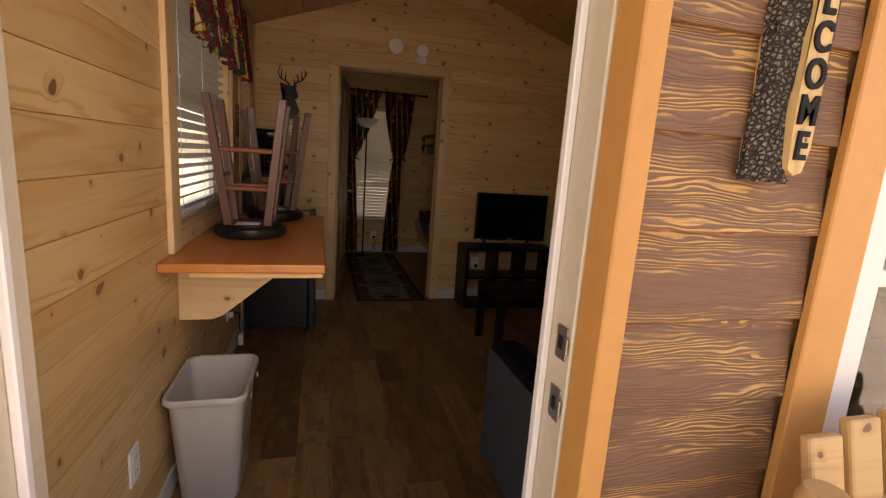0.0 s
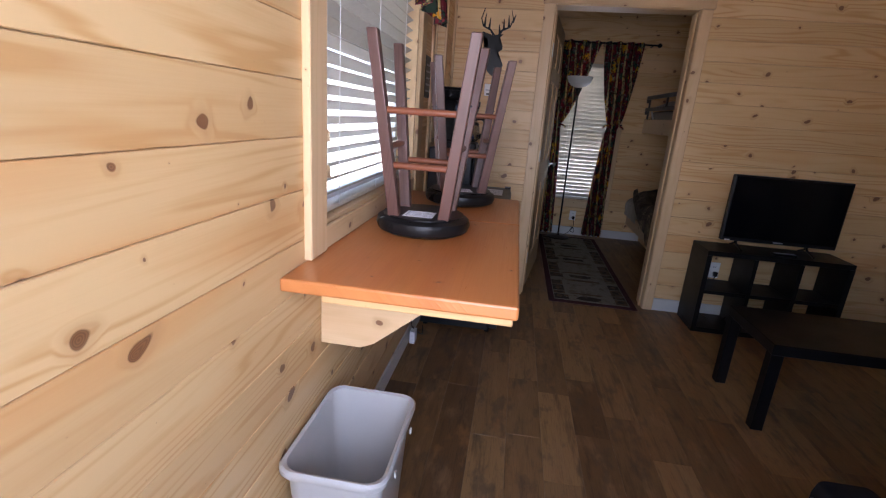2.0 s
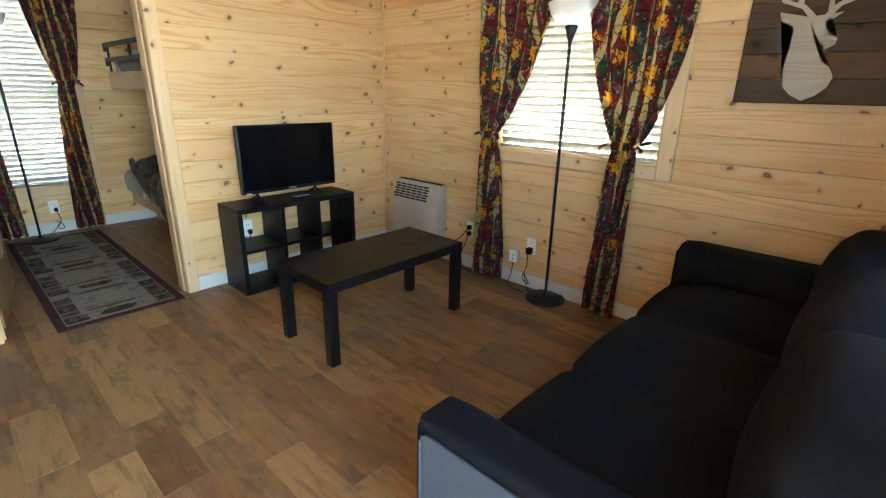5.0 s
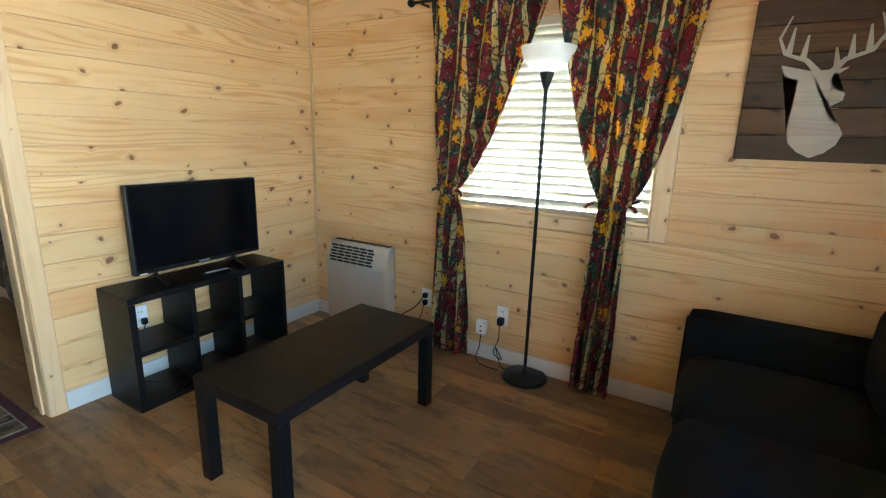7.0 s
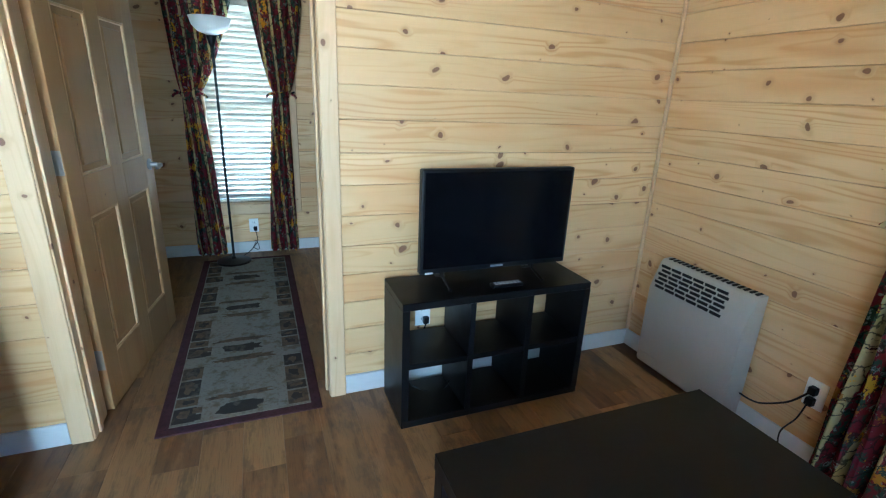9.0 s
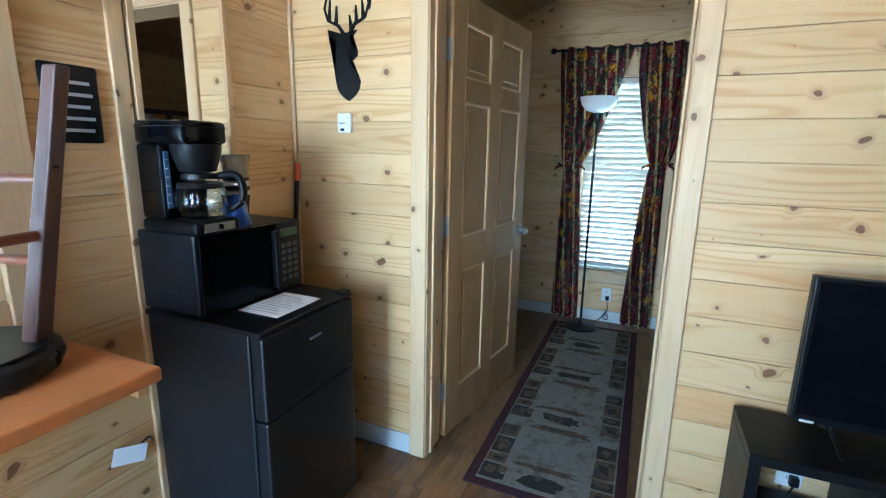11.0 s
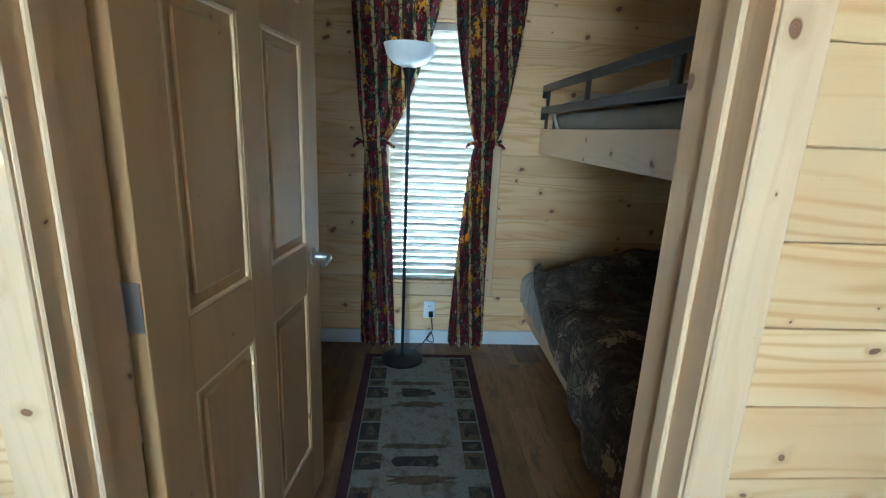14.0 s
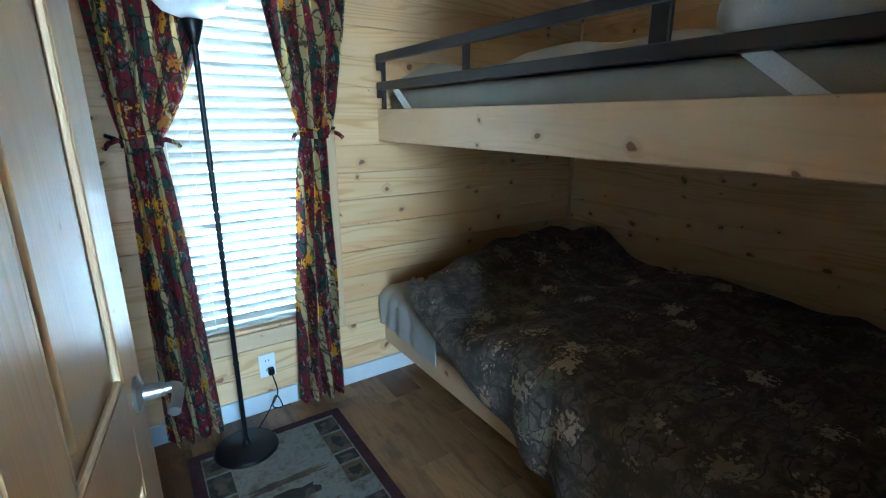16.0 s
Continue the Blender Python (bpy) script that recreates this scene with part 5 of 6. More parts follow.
part("filter_basket", lathe([(0.03, 0.0), (0.052, 0.004), (0.070, 0.06), (0.072, 0.084)], (-0.368, 3.428, 1.3082), 28), BLACK, cm, smooth=True)
part("lid_seam", boxm(-0.53, -0.321, 3.347, 3.508, 1.443, 1.445), DARK, cm)
part("water_window", boxm(-0.4248, -0.4215, 3.358, 3.374, 1.20, 1.37), plain("blue_grey_gauge", (0.10, 0.16, 0.27), 0.15), cm, "bluish water gauge")
for k in range(6):
    part("gauge_mark", boxm(-0.4215, -0.4208, 3.360, 3.368, 1.215 + k * 0.026, 1.2175 + k * 0.026), WHITE, cm)
part("switch_panel", boxm(-0.2955, -0.292, 3.372, 3.485, 1.132, 1.158, 0.001, 1), STEEL, cm)
sw_ = lathe([(0.009, 0.0), (0.009, 0.004), (0.007, 0.006)], (0, 0, 0), 16)
bmesh.ops.transform(sw_, matrix=pose(-0.292, 3.43, 1.145, 0, 90, 0), verts=sw_.verts)
part("switch_button", sw_, BLACK, cm, smooth=True)
ca = part("carafe", lathe([(0.045, 0.0), (0.065, 0.008), (0.075, 0.042), (0.069, 0.088), (0.052, 0.122), (0.050, 0.122), (0.067, 0.086), (0.072, 0.042), (0.061, 0.011), (0.02, 0.006)], (-0.362, 3.428, 1.168), 32), COFFEEGLASS, cm, "clear glass carafe", True)
part("carafe_lid", lathe([(0.053, 0.0), (0.053, 0.014), (0.02, 0.018)], (-0.362, 3.428, 1.2905), 28), BLACK, ca, smooth=True)
part("carafe_band", lathe([(0.0665, 0.0), (0.0675, 0.003), (0.0620, 0.016), (0.0610, 0.014)], (-0.362, 3.428, 1.262), 28), BLACK, ca, smooth=True)
part("carafe_handle", tube(curved([(-0.322, 3.458, 1.298), (-0.280, 3.486, 1.302), (-0.262, 3.497, 1.27), (-0.266, 3.494, 1.22), (-0.300, 3.472, 1.192)]), 0.012, 10), BLACK, ca, "black handle", True)
for k in range(4):
    part("level_mark", boxm(-0.2905 - 0.0012 * k, -0.2885 - 0.0012 * k, 3.414, 3.426, 1.195 + 0.018 * k, 1.197 + 0.018 * k), WHITE, ca)
cs = thing("cup_stack", (-0.40, 3.60, 1.125), "stack of paper cups in a clear sleeve", "cups")
part("cup", lathe([(0.032, 0), (0.042, 0.10), (0.039, 0.10), (0.03, 0.004)], (-0.40, 3.60, 1.125), 24), DARK, cs, "brown paper cup", True)
for k in range(4):
    part("cup_rim", lathe([(0.040, 0), (0.044, 0.002), (0.044, 0.010), (0.040, 0.012)], (-0.40, 3.60, 1.225 + k * 0.016), 24), WHITE if k % 2 == 0 else BLACK, cs, smooth=True)
part("sleeve", lathe([(0.041, 0), (0.044, 0.05), (0.052, 0.075), (0.05, 0.076), (0.042, 0.05), (0.038, 0.002)], (-0.40, 3.60, 1.285), 14), plain("crinkled_clear_film", (0.45, 0.38, 0.28), 0.25), cs, "crumpled plastic sleeve")
bg = thing("coffee_bag", (-0.35, 3.545, 1.125), "small crumpled blue coffee packet", "packet")


def bagfn(u, v):
    a = 6.283 * u
    r = 0.055 * (1 - 0.75 * v ** 2) * (1 + 0.18 * math.sin(3 * a + 4 * v))
    return (-0.352 + 0.55 * r * math.cos(a), 3.55 + r * math.sin(a), 1.1252 + 0.105 * v + 0.004 * math.sin(5 * a))


part("packet", sheet(bagfn, 24, 8, 0.001), BLUE, bg, smooth=True)
pp = thing("info_sheet", (-0.2, 3.58, 0.862), "printed white sheet lying on the refrigerator", "paper")
part("sheet", boxm(-0.288, -0.122, 3.465, 3.685, 0.8622, 0.8632), PAPER, pp)
for k in range(9):
    part("print_line", boxm(-0.272, -0.14 - 0.02 * (k % 3), 3.49 + k * 0.02, 3.494 + k * 0.02, 0.8632, 0.8636), INK, pp)
br = thing("broom", (-0.54, 4.03, 0), "broom handle with an orange cap in the corner", "broom")
part("handle", tube([(-0.50, 3.90, 0.12), (-0.558, 4.095, 1.24)], 0.011, 10), BLACK, br, "black handle", True)
part("cap", tube([(-0.5582, 4.096, 1.241), (-0.562, 4.108, 1.32)], 0.0135, 10), ORANGE, br, "orange grip cap", True)
part("brush", boxm(-0.57, -0.44, 3.86, 3.92, 0.0, 0.13, 0.01), BLACK, br)

# ---- bedroom ----
LEAF = pose(0.118, 4.288, 0, 0, 0, -8.5)
door = thing("bedroom_door", (0, 0, 0), "six-panel varnished pine door standing open into the bedroom", "door")


def dpart(name, dims, mat, parent, label="", bev=0.0, smooth=False):
    return part(name, boxm(*dims, bev=bev, seg=1), mat, parent, label, smooth)


W, HH, TH = 0.845, 2.035, 0.035
stiles = ((0.0, 0.115), (0.365, 0.48), (0.73, W))
rails = ((0.012, 0.23), (0.83, 0.99), (1.60, 1.70), (1.925, HH))
for a, c in stiles:
    dpart("stile", (-TH, 0, a, c, 0.012, HH), DOORW, door, bev=0.002)
for a, c in rails:
    for y0, y1 in ((0.115, 0.365), (0.48, 0.73)):
        dpart("rail", (-TH, 0, y0, y1, a, c), DOORW, door)
for (r0, r1), (r2_, r3) in zip(rails, rails[1:]):
    for y0, y1 in ((0.115, 0.365), (0.48, 0.73)):
        p = dpart("panel", (-TH + 0.010, -0.010, y0, y1, r1, r2_), DOORW, door)
        dpart("raised_field", (-TH + 0.004, -0.004, y0 + 0.035, y1 - 0.035, r1 + 0.035, r2_ - 0.035), DOORW, p, bev=0.005)
        for dims in ((-0.010, -0.001, y0, y0 + 0.012, r1, r2_), (-0.010, -0.001, y1 - 0.012, y1, r1, r2_), (-0.010, -0.001, y0, y1, r1, r1 + 0.012), (-0.010, -0.001, y0, y1, r2_ - 0.012, r2_)):
            dpart("moulding", dims, TRIM[2], p, bev=0.003)
kn = bmesh.new()
lathe([(0.028, 0), (0.03, 0.006), (0.014, 0.012), (0.011, 0.04)], (0, 0, 0), 24, kn)
bmesh.ops.transform(kn, matrix=pose(0.0, 0.785, 0.94, 0, 90, 0), verts=kn.verts)
kb = part("handle_rose", kn, STEEL, door, "brushed steel handle", True)
part("lever", tube(curved([(0.04, 0.785, 0.94), (0.055, 0.785, 0.94), (0.06, 0.768, 0.938), (0.057, 0.725, 0.93)]), 0.009, 10), STEEL, kb, smooth=True)
for z in (0.25, 1.055, 1.80):
    hg = dpart("hinge", (-0.033, -0.002, -0.0025, -0.0002, z - 0.045, z + 0.045), STEEL, door, "steel hinge leaf")
    part("knuckle", tube([(-0.036, -0.005, z - 0.045), (-0.036, -0.005, z + 0.045)], 0.006, 8), STEEL, hg, smooth=True)
door.matrix_world = LEAF

rug = thing("runner_rug", (0.63, 5.1, 0), "grey-beige lodge runner rug with a burgundy border", "rug")
RX0, RX1, RY0, RY1 = 0.302, 0.955, 4.045, 6.19
part("border", boxm(RX0, RX1, RY0, RY1, 0.0005, 0.007, 0.002, 1), RUGEDGE, rug, "burgundy border")
part("field", boxm(RX0 + 0.045, RX1 - 0.045, RY0 + 0.045, RY1 - 0.045, 0.007, 0.0085), RUGBASE, rug)
rng = random.Random(4)


def blob(x0, x1, y0, y1, z, wob=0.25, n=16):
    b = bmesh.new()
    vs = []
    for k in range(n):
        a = 6.283 * k / n
        f = 1 - wob * rng.random()
        g = lambda t: math.copysign(abs(t) ** 0.6, t)
        vs.append(b.verts.new(((x0 + x1) / 2 + f * (x1 - x0) / 2 * g(math.cos(a)), (y0 + y1) / 2 + f * (y1 - y0) / 2 * g(math.sin(a)), z)))
    mid = b.verts.new(((x0 + x1) / 2, (y0 + y1) / 2, z))
    low = [b.verts.new(v.co - Vector((0, 0, 0.0018))) for v in vs]
    for k in range(n):
        b.faces.new((vs[k], vs[(k + 1) % n], mid))
        b.faces.new((low[k], low[(k + 1) % n], vs[(k + 1) % n], vs[k]))
    return b


PER = 0.53
for k in range(4):
    y = RY0 + 0.06 + PER * k
    part("motif", blob(0.50, 0.72, y + 0.005, y + 0.095, 0.0098, 0.35), RUGDARK, rug, "dark animal-shaped motif")
    part("motif_square", boxm(0.425, 0.462, y + 0.005, y + 0.045, 0.0085, 0.0096), RUGDARK, rug)
    part("motif_square", boxm(0.425, 0.462, y + 0.055, y + 0.095, 0.0085, 0.0096), RUGTAN, rug)
    for yy, f in ((y + 0.12, 0.05), (y + 0.44, 0.06)):
        if yy + f < RY1 - 0.05:
            part("motif_band", blob(0.45, 0.80, yy, yy + f, 0.0096, 0.5, 26), RUGTAN, rug)
    for sx in (0.352, 0.815):
        yy = y
        for j, hgt in enumerate((0.115, 0.075, 0.14, 0.115)):
            if yy + hgt < RY1 - 0.05:
                part("motif_square", boxm(sx, sx + 0.088, yy, yy + hgt - 0.014, 0.0085, 0.0094), RUGTAN if (j + (sx > 0.5)) % 2 else RUGDARK, rug)
                part("motif_leaf", blob(sx + 0.012, sx + 0.076, yy + 0.01, yy + hgt - 0.025, 0.0105, 0.6, 12), RUGDARK if (j + (sx > 0.5)) % 2 else RUGTAN, rug)
            yy += hgt

# bunk beds built across the room
bk = thing("bunk_bed", (2.0, 5.3, 0), "built-in pine bunk bed with two deep platforms", "bed")
YB0, YB1 = YP + PT + 0.002, YB - 0.001
part("upper_rail", boxm(1.313, 1.352, YB0, YB1, 1.256, 1.402, 0.003, 1), TRIM[1], bk, "pale knotty pine front board")
part("upper_platform", boxm(1.3525, XR - 0.001, YB0, YB1, 1.29, 1.312), PINE[1], bk)
part("lower_rail", boxm(1.313, 1.352, YB0, YB1, 0.195, 0.335, 0.003, 1), TRIM[1], bk, "pale knotty pine front board")
part("lower_platform", boxm(1.3525, XR - 0.001, YB0, YB1, 0.24, 0.262), PINE[1], bk)
part("plinth", boxm(1.50, 1.54, YB0, YB1, 0.0, 0.2395), PINE[1], bk)
gr = thing("guard_rail", (1.32, 5.3, 1.402), "dark brown metal guard rail on the upper bunk", "bed rail")
for z, yend in ((1.488, 6.345), (1.61, 6.345)):
    part("bar", boxm(1.30, 1.325, 4.30, yend, z, z + 0.036, 0.003, 1), RAILM, gr)
    part("bar_end", boxm(1.30, 1.325, yend - 0.02, yend, z - 0.035, z + 0.002, 0.003, 1), RAILM, gr)
for y, w, zl in ((5.69, 0.03, 1.49), (4.945, 0.05, 1.49), (4.33, 0.03, 1.403), (6.335, 0.02, 1.403)):
    part("post", boxm(1.3255, 1.343, y - w / 2, y + w / 2, zl, 1.646, 0.003, 1), RAILM, gr)
mt = thing("upper_mattress", (2.0, 5.3, 1.312), "mattress in a pale tan sheet on the upper bunk", "mattress")
part("mattress", cushion(1.36, XR - 0.012, YB0 + 0.02, YB1 - 0.02, 1.3125, 1.50, 0.01, 0.05), TANSHADED, mt, "", True)
for y in (4.60, 6.1):
    part("strap", outline([(y, 1.404), (y + 0.06, 1.404), (y + 0.17, 1.488), (y + 0.11, 1.488)], "x", 1.344, 0.004), SHEET, mt, "white sheet strap")
qu = thing("quilt", (2.0, 5.3, 1.5), "rumpled white quilt on the upper bunk", "bedding")


def quiltfn(u, v):
    x, y = 1.368 + 1.30 * u, 4.40 + 1.90 * v
    z = 1.57 + 0.05 * noise.noise((x * 3, y * 2.3, 1)) + 0.014 * noise.noise((x * 11, y * 9, 4)) + 0.01
    e = min(1, u * 9)
    return (x, y, 1.498 + (z - 1.498) * (0.35 + 0.65 * e))


part("quilt_sheet", sheet(quiltfn, 34, 60, 0.02), SHEET, qu, "", True)
pw = thing("pillow", (1.65, 4.62, 1.53), "white pillow on the upper bunk", "pillow")
b = cushion(1.38, 1.96, 4.36, 4.86, 1.52, 1.645, 0.035, 0.055, 12)
for v in b.verts:
    v.co.z += 0.01 * noise.noise(v.co * 7)
part("pillow_case", b, SHEET, pw, "", True)
lm = thing("lower_mattress", (2.0, 5.3, 0.262), "mattress in a pale tan sheet on the lower bunk", "mattress")
b = cushion(1.335, XR - 0.012, YB0 + 0.02, YB1 - 0.015, 0.2625, 0.50, 0.012, 0.07, 14)
for v in b.verts:
    if v.co.x < 1.42:
        v.co.x += 0.012 * noise.noise((v.co.y * 14, v.co.z * 9, 0))
part("mattress", b, TAN, lm, "", True)
ss = thing("bed_sheet", (1.32, 6.17, 0.3), "rumpled pale sheet hanging over the bunk's corner", "bedding")


def shfn(u, v):
    y = 5.80 + 0.55 * u
    s = v * 0.52
    if s < 0.27:
        x, z = 1.300, 0.315 + s * 0.70
    else:
        x, z = 1.300 + (s - 0.27), 0.512
    r = 0.05
    if 0.20 < s < 0.34:
        a = (s - 0.20) / 0.14 * 1.5708
        x, z = 1.300 + r * (1 - math.cos(a)) * 1.4, 0.435 + 0.077 * math.sin(a)
    k = 0.016 * math.sin(y * 17 + 2.4 * math.sin(y * 7)) * (1 - v) + 0.012 * noise.noise((y * 8, s * 8, 2))
    return (x - abs(k) - 0.008, y, z + 0.010 * noise.noise((y * 6, s * 9, 7)))


part("sheet_cloth", sheet(shfn, 50, 26, 0.004), TAN, ss, "", True)
cf = thing("comforter", (2.0, 5.2, 0.5), "rumpled brown camouflage comforter over the lower bunk", "bedding")


def cfn(u, v):
    """v from the hanging front hem over the edge to the wall side; u from the foot to the head."""
    y = 4.30 + (1.54 + 0.46 * min(1, v * 1.7)) * u
    s = v * 1.78
    hang = 0.40
    fold = 0.05 * (0.35 - abs(noise.noise((y * 3.4 + s, s * 4.2 - y, 5)))) + 0.022 * (0.3 - abs(noise.noise((y * 8, s * 9 + 2 * y, 2))))
    top = 0.555 + 0.05 * noise.noise((y * 2.2, s * 2.2, 3)) + fold + 0.15 * math.exp(-((y - 6.06) / 0.17) ** 2) * min(1, v * 4)
    if s < hang:
        f = s / hang
        x = 1.285 - 0.03 * math.sin(f * 3.1)
        hem = 0.14 + 0.36 * max(0.0, (u - 0.42) / 0.58)
        z = hem + f * (top - 0.02 - hem)
    else:
        f = min(1, (s - hang) / 0.09)
        x = 1.285 + (s - hang) * 0.97
        z = top - 0.02 + 0.02 * math.sin(f * 1.5708)
    x += 0.018 * math.sin(y * 21 + 3 * math.sin(y * 5)) * max(0.0, 1 - s / 0.6)
    edge = math.sin(min(1, (1 - u) * 8) * 1.5708)
    if v > 0.22:
        z = 0.515 + (z - 0.515) * (0.25 + 0.75 * edge)
    return (min(x, XR - 0.02), y + 0.03 * noise.noise((s * 4, 1, 5)) * u, max(z, 0.515 if s > hang + 0.05 else 0.1))


part("comforter_cloth", sheet(cfn, 90, 76, 0.022), CAMO, cf, "", True)
part("rolled_hem", tube([Vector(cfn(1.0, k / 46)) + Vector((-0.008, 0.004 * math.sin(k * 1.7), 0.016 + 0.007 * math.sin(k * 0.9))) for k in range(14, 46)], 0.032, 14), CAMO, cf, "puffy rolled hem", True)
part("front_hem", tube([Vector(cfn(k / 60, 0.0)) + Vector((-0.004, 0, 0.010 + 0.004 * math.sin(k))) for k in range(61)], 0.018, 10), CAMO, cf, "stitched front hem", True)

# ---- porch ----
sn = thing("welcome_sign", (0.68, 0.49, 1.7), "split log sign reading welcome in dark letters", "sign")


def logfn(u, v):
    a = 3.1416 + 3.1416 * u
    z = 1.335 + 0.80 * v
    r = 0.042 + 0.006 * noise.noise((math.cos(a) * 3, math.sin(a) * 3, z * 7)) + 0.005 * noise.noise((math.cos(a) * 9, math.sin(a) * 9, z * 30))
    return (0.656 + r * math.cos(a), 0.488 + 0.95 * r * math.sin(a), z + 0.006 * noise.noise((a * 3, 0, 3)))


b = sheet(logfn, 30, 90, 0.01)
part("bark", b, BARK, sn, "rough grey bark", True)
part("log_core", lathe([(0.035, 0), (0.035, 0.785)], (0.656, 0.488, 1.342), 24), CUTWOOD, sn)
face_ = [(0.656, 1.356), (0.67, 1.346), (0.685, 1.352), (0.694, 1.39), (0.691, 1.6), (0.695, 1.8), (0.691, 2.09), (0.67, 2.11), (0.652, 2.08), (0.65, 1.8), (0.653, 1.6), (0.649, 1.45)]
b = outline(face_, "y", 0.438, 0.03)
carve = part("carved_face", b, CUTWOOD, sn, "pale carved wood face")
for k, ch in enumerate("WELCOME"):
    cv = bpy.data.curves.new("letter", "FONT")
    cv.body, cv.size, cv.extrude, cv.align_x, cv.offset = ch, 0.06, 0.003, "CENTER", 0.0016
    tmp = bpy.data.objects.new("letter_tmp", cv)
    scene.collection.objects.link(tmp)
    bpy.context.view_layer.update()
    me = bpy.data.meshes.new_from_object(tmp.evaluated_get(bpy.context.evaluated_depsgraph_get()))
    bpy.data.objects.remove(tmp)
    b = bmesh.new()
    b.from_mesh(me)
    for v in b.verts:
        v.co.x *= 0.8
    bmesh.ops.transform(b, matrix=pose(0.671, 0.4365, 1.372 + (6 - k) * 0.053, 90, 0, 0), verts=b.verts)
    part("letter", b, DARK, carve, "dark carved letter")

pc = thing("porch_chair", (1.05, 0.2, 0), "peeled-log porch chair with pale pine slats", "chair")
for k in range(5):
    x = 0.80 + k * 0.092
    b = boxm(x - 0.038, x + 0.038, -0.011, 0.011, 0.0, 0.55 + 0.05 * math.sin((k + 0.6) / 5 * 3.1), 0.006)
    bmesh.ops.transform(b, matrix=pose(0, 0.26, 0.36, -14, 0, 0), verts=b.verts)
    part("back_slat", b, LOGW, pc)
for x in (0.72, 1.28):
    part("front_post", lathe([(0.036, 0), (0.038, 0.6), (0.034, 0.62)], (x, -0.22, 0), 18), LOGW, pc, smooth=True)
    part("rear_post", lathe([(0.036, 0), (0.038, 0.85), (0.03, 0.87)], (x, 0.32, 0), 18), LOGW, pc, smooth=True)
    part("arm", tube([(x, -0.28, 0.64), (x, 0.36, 0.66)], 0.034, 16), LOGW, pc, smooth=True)
for k in range(5):
    part("seat_slat", boxm(0.74, 1.26, -0.22 + k * 0.095, -0.14 + k * 0.095, 0.37, 0.392, 0.005), LOGW, pc)
part("seat_bar", tube([(0.72, 0.26, 0.42), (1.28, 0.26, 0.42)], 0.025, 12), LOGW, pc, smooth=True)
part("back_bar", tube([(0.72, 0.36, 0.78), (1.28, 0.36, 0.78)], 0.022, 12), LOGW, pc, smooth=True)
part("front_bar", tube([(0.72, -0.22, 0.34), (1.28, -0.22, 0.34)], 0.025, 12), LOGW, pc, smooth=True)

# ---- trim along floors and corners ----
bb = structure("baseboard", "pale grey painted baseboard", "baseboard")
for d in ((XL, XL + 0.012, YF + 0.002, YP - 0.02, 0, 0.095), (XR - 0.012, XR, YF + 0.002, YP - 0.002, 0, 0.095), (XL + 0.013, 0.014, YP - 0.012, YP, 0, 0.095), (1.071, XR - 0.013, YP - 0.012, YP, 0, 0.095),
          (XL + 0.013, 1.49, YB - 0.012, YB, 0, 0.095), (XL, XL + 0.012, YP + PT, YB, 0, 0.095)):
    part("baseboard_run", boxm(*d, bev=0.003, seg=1), BASEB, bb)
ctm = structure("corner_trim", "slim pine corner strips and a wall batten", "trim")
for x, y, sx, sy in ((XL, YP, 1, -1), (XR, YP, -1, -1), (XR, YB, -1, -1), (XL, YB, 1, -1)):
    x0, x1 = sorted((x + sx * 0.0005, x + sx * 0.018))
    y0, y1 = sorted((y + sy * 0.0005, y + sy * 0.018))
    part("corner_strip", boxm(x0, x1, y0, y1, 0.096, EAVE, 0.006), TRIM[2], ctm)
part("batten", boxm(XL, XL + 0.014, 3.335, 3.385, 0.1, EAVE - 0.01, 0.003, 1), TRIM[2], ctm)

# ---- boards of walls, floors and siding ----


def boards(root, axis, face, out, u0, u1, holes, mat, gable=False, row=ROW, base=-0.06, name="wall_board"):
    """Tongue-and-groove boards, chamfered at their joints, cut at the openings."""
    z = base
    ridge = EAVE + (XM - XL) * SLOPE
    while z < (ridge if gable else EAVE):
        z0, z1 = max(0.0, z) + 0.0006, min(z + row, ridge if gable else EAVE + 0.02) - 0.0006
        z += row
        for s, e in openings_cut(u0, u1, z0, z1, holes):
            lo = [s, e]
            hi = [s, e]
            if gable:
                for zz_, arr in ((z0, lo), (z1, hi)):
                    w = max(0.004, (ridge + 0.012 - zz_) / SLOPE)
                    arr[0], arr[1] = max(arr[0], XM - w), min(arr[1], XM + w)
                if lo[1] - lo[0] < 0.02:
                    continue
                hi = [min(hi[0], XM), max(hi[1], XM)] if hi[1] < hi[0] else hi
            prof = ((z0, 0.012), (z0, 0.0022), (z0 + 0.0016, 0.0), (z1 - 0.0016, 0.0), (z1, 0.0022), (z1, 0.012))
            vs = []
            for i in (0, 1):
                for zz_, d in prof:
                    u = lo[i] + (hi[i] - lo[i]) * (zz_ - z0) / (z1 - z0)
                    vs.append((face + out * d, u, zz_) if axis == 0 else (u, face + out * d, zz_))
            b = bmesh.new()
            q = [b.verts.new(v) for v in vs]
            for k in range(6):
                b.faces.new((q[k], q[(k + 1) % 6], q[6 + (k + 1) % 6], q[6 + k]))
            b.faces.new(q[:6][::-1]), b.faces.new(q[6:])
            part(name, b, mat, root)


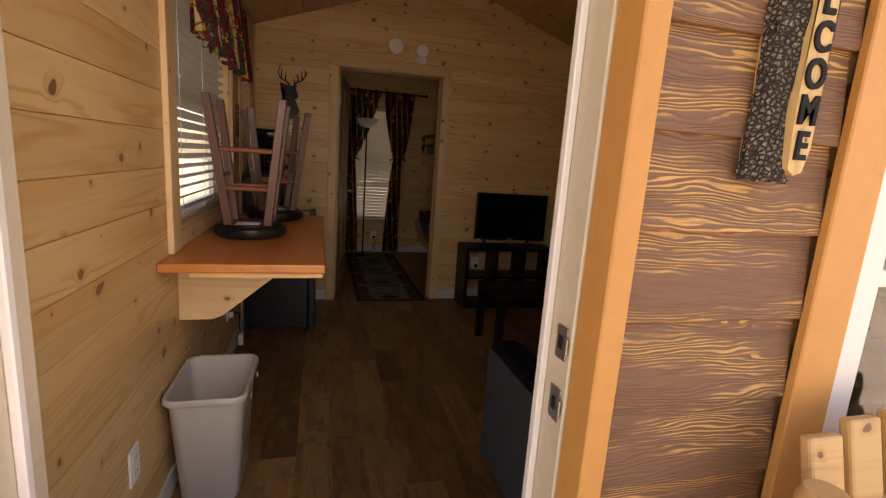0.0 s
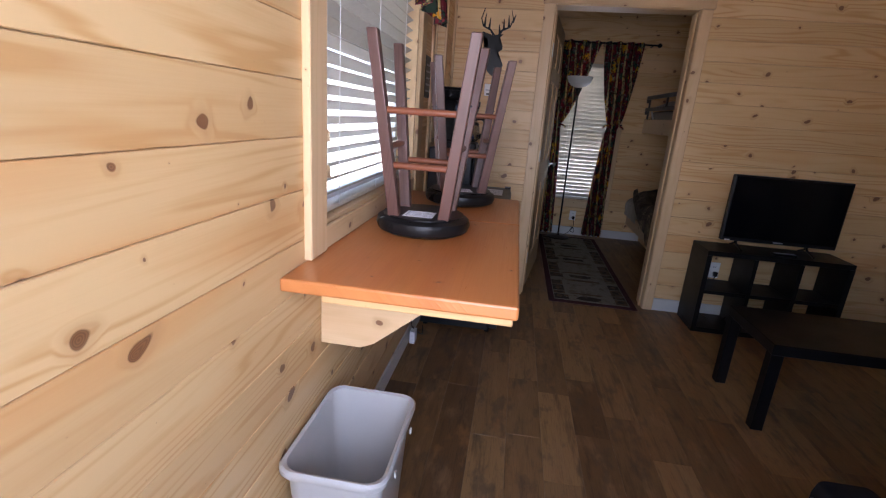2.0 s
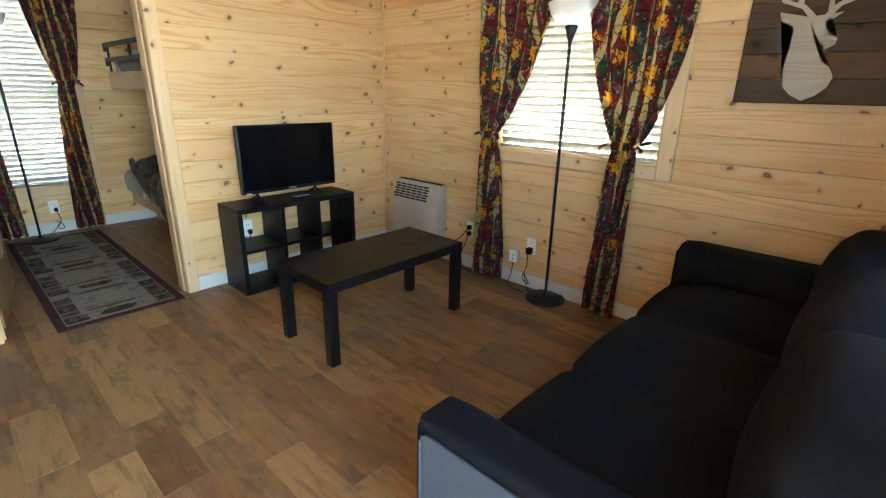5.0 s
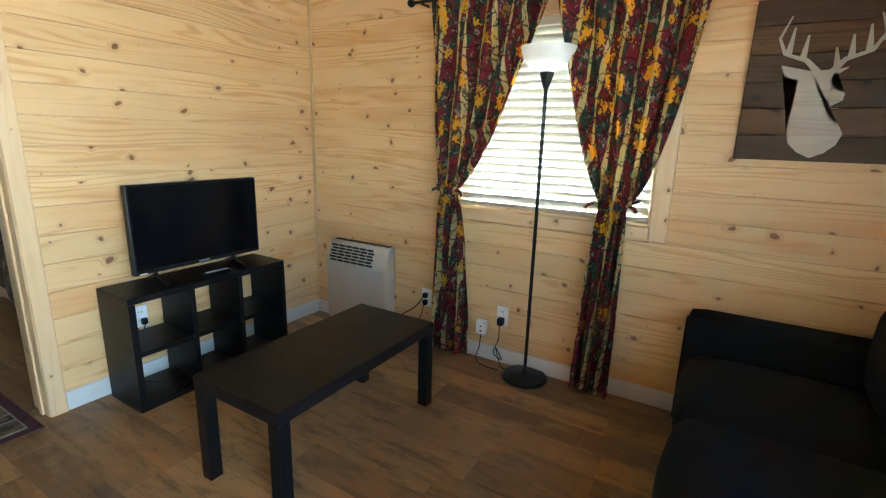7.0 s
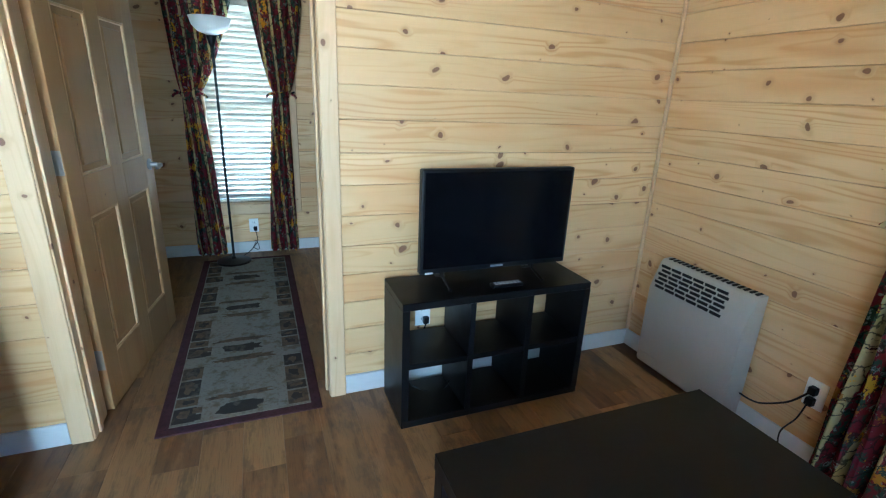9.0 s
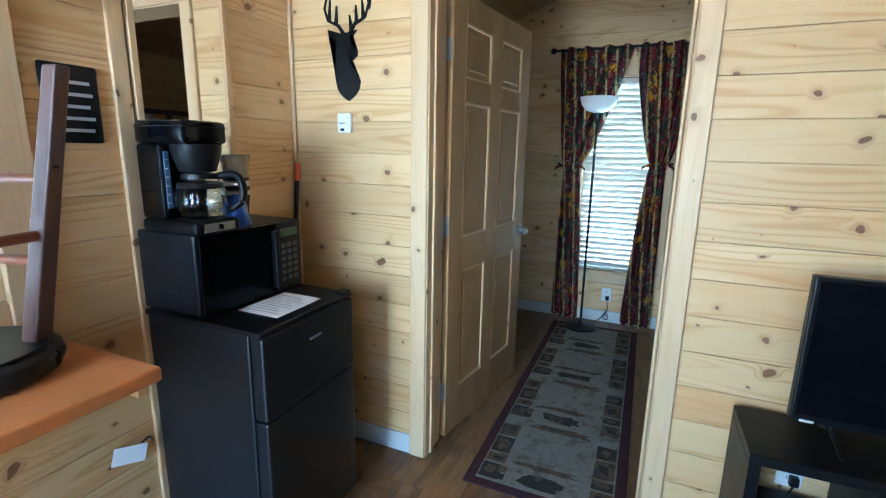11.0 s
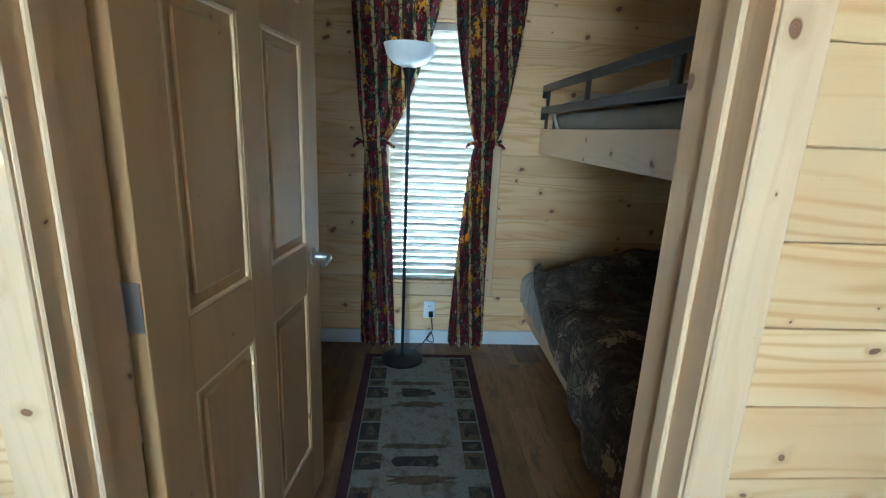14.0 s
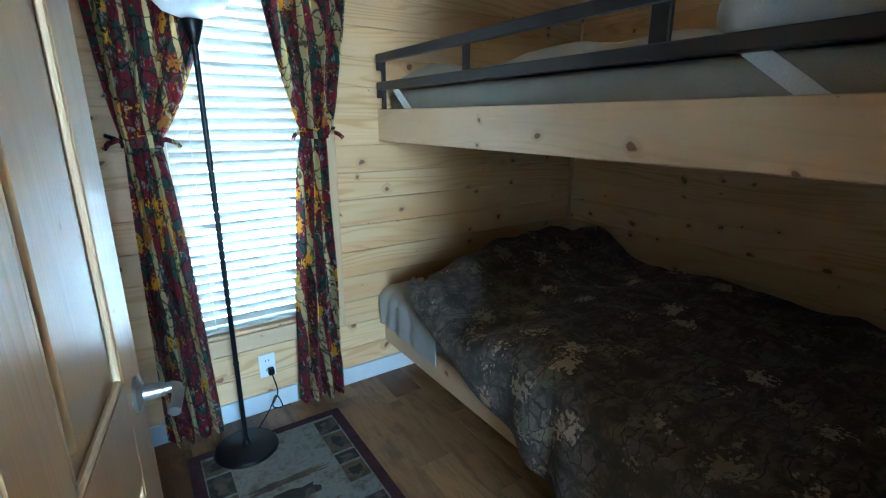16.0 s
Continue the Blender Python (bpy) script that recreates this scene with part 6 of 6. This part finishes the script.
boards(structures["wall_left"], 0, XL, -1, YF, YP, H_L, PINE[1])
boards(structures["wall_left"], 0, XL, -1, YP + PT, YB, [], PINE[1])
boards(structures["wall_right"], 0, XR, 1, YF, YP, H_R, PINE[1])
boards(structures["wall_right"], 0, XR, 1, YP + PT, YB, [], PINE[1])
boards(structures["wall_partition"], 1, YP, 1, XL, XR, H_P, PINE[0], True)
boards(structures["wall_back"], 1, YB, 1, XL, XR, H_B, PINE[0], True)
boards(structures["wall_front"], 1, YF, -1, XL, XR, H_F, PINE[0], True)

# lap siding on the front
for k in range(17):
    z0 = -0.006 + 0.157 * k - 0.005
    for s, e in openings_cut(XL - 0.12, XR + 0.12, z0 + 0.03, z0 + 0.12, [(-0.585, 0.437, -1, 2.25), (0.82, 1.89, 0.3, 2.0), (0.82, 0.92, -1, 0.31)]):
        b = bmesh.new()
        q = [b.verts.new((u, y, z)) for u in (s + 0.001, e - 0.001) for y, z in ((0.519, z0), (0.490, z0), (0.488, z0 + 0.003), (0.503, z0 + 0.163), (0.519, z0 + 0.163))]
        for j in range(5):
            b.faces.new((q[j], q[(j + 1) % 5], q[5 + (j + 1) % 5], q[5 + j]))
        b.faces.new(q[:5][::-1]), b.faces.new(q[5:])
        part("siding_board", b, SIDING, structures["wall_front"], "brown embossed lap siding")

# floor planks, end joints staggered
rng = random.Random(11)
PW = 0.152
x = XL
while x < XR:
    x1 = min(x + PW, XR)
    y = YF - 0.12 - rng.random() * 0.7
    while y < YB:
        ln = rng.choice((0.46, 0.61, 0.76, 0.92))
        y0, y1 = max(y, 0.67), min(y + ln, YB)
        if y1 - y0 > 0.02:
            b = bmesh.new()
            c = 0.0012
            q = [b.verts.new(v) for v in ((x + c, y0 + c, 0.0), (x1 - c, y0 + c, 0.0), (x1 - c, y1 - c, 0.0), (x + c, y1 - c, 0.0), (x, y0, -0.0015), (x1, y0, -0.0015), (x1, y1, -0.0015), (x, y1, -0.0015),
                                           (x, y0, -0.008), (x1, y0, -0.008), (x1, y1, -0.008), (x, y1, -0.008))]
            b.faces.new(q[:4])
            for o in (0, 4):
                for k in range(4):
                    b.faces.new((q[o + k], q[o + (k + 1) % 4], q[o + 4 + (k + 1) % 4], q[o + 4 + k]))
            b.faces.new(q[8:][::-1])
            part("floor_plank", b, FLOOR, floor)
        y += ln
    x = x1
for k in range(16):
    y = 0.51 - 0.14 * (k + 1)
    part("deck_board", boxm(-1.6, 3.4, y + 0.003, y + 0.137, -0.06, -0.03, 0.003, 1), DECK, porch)
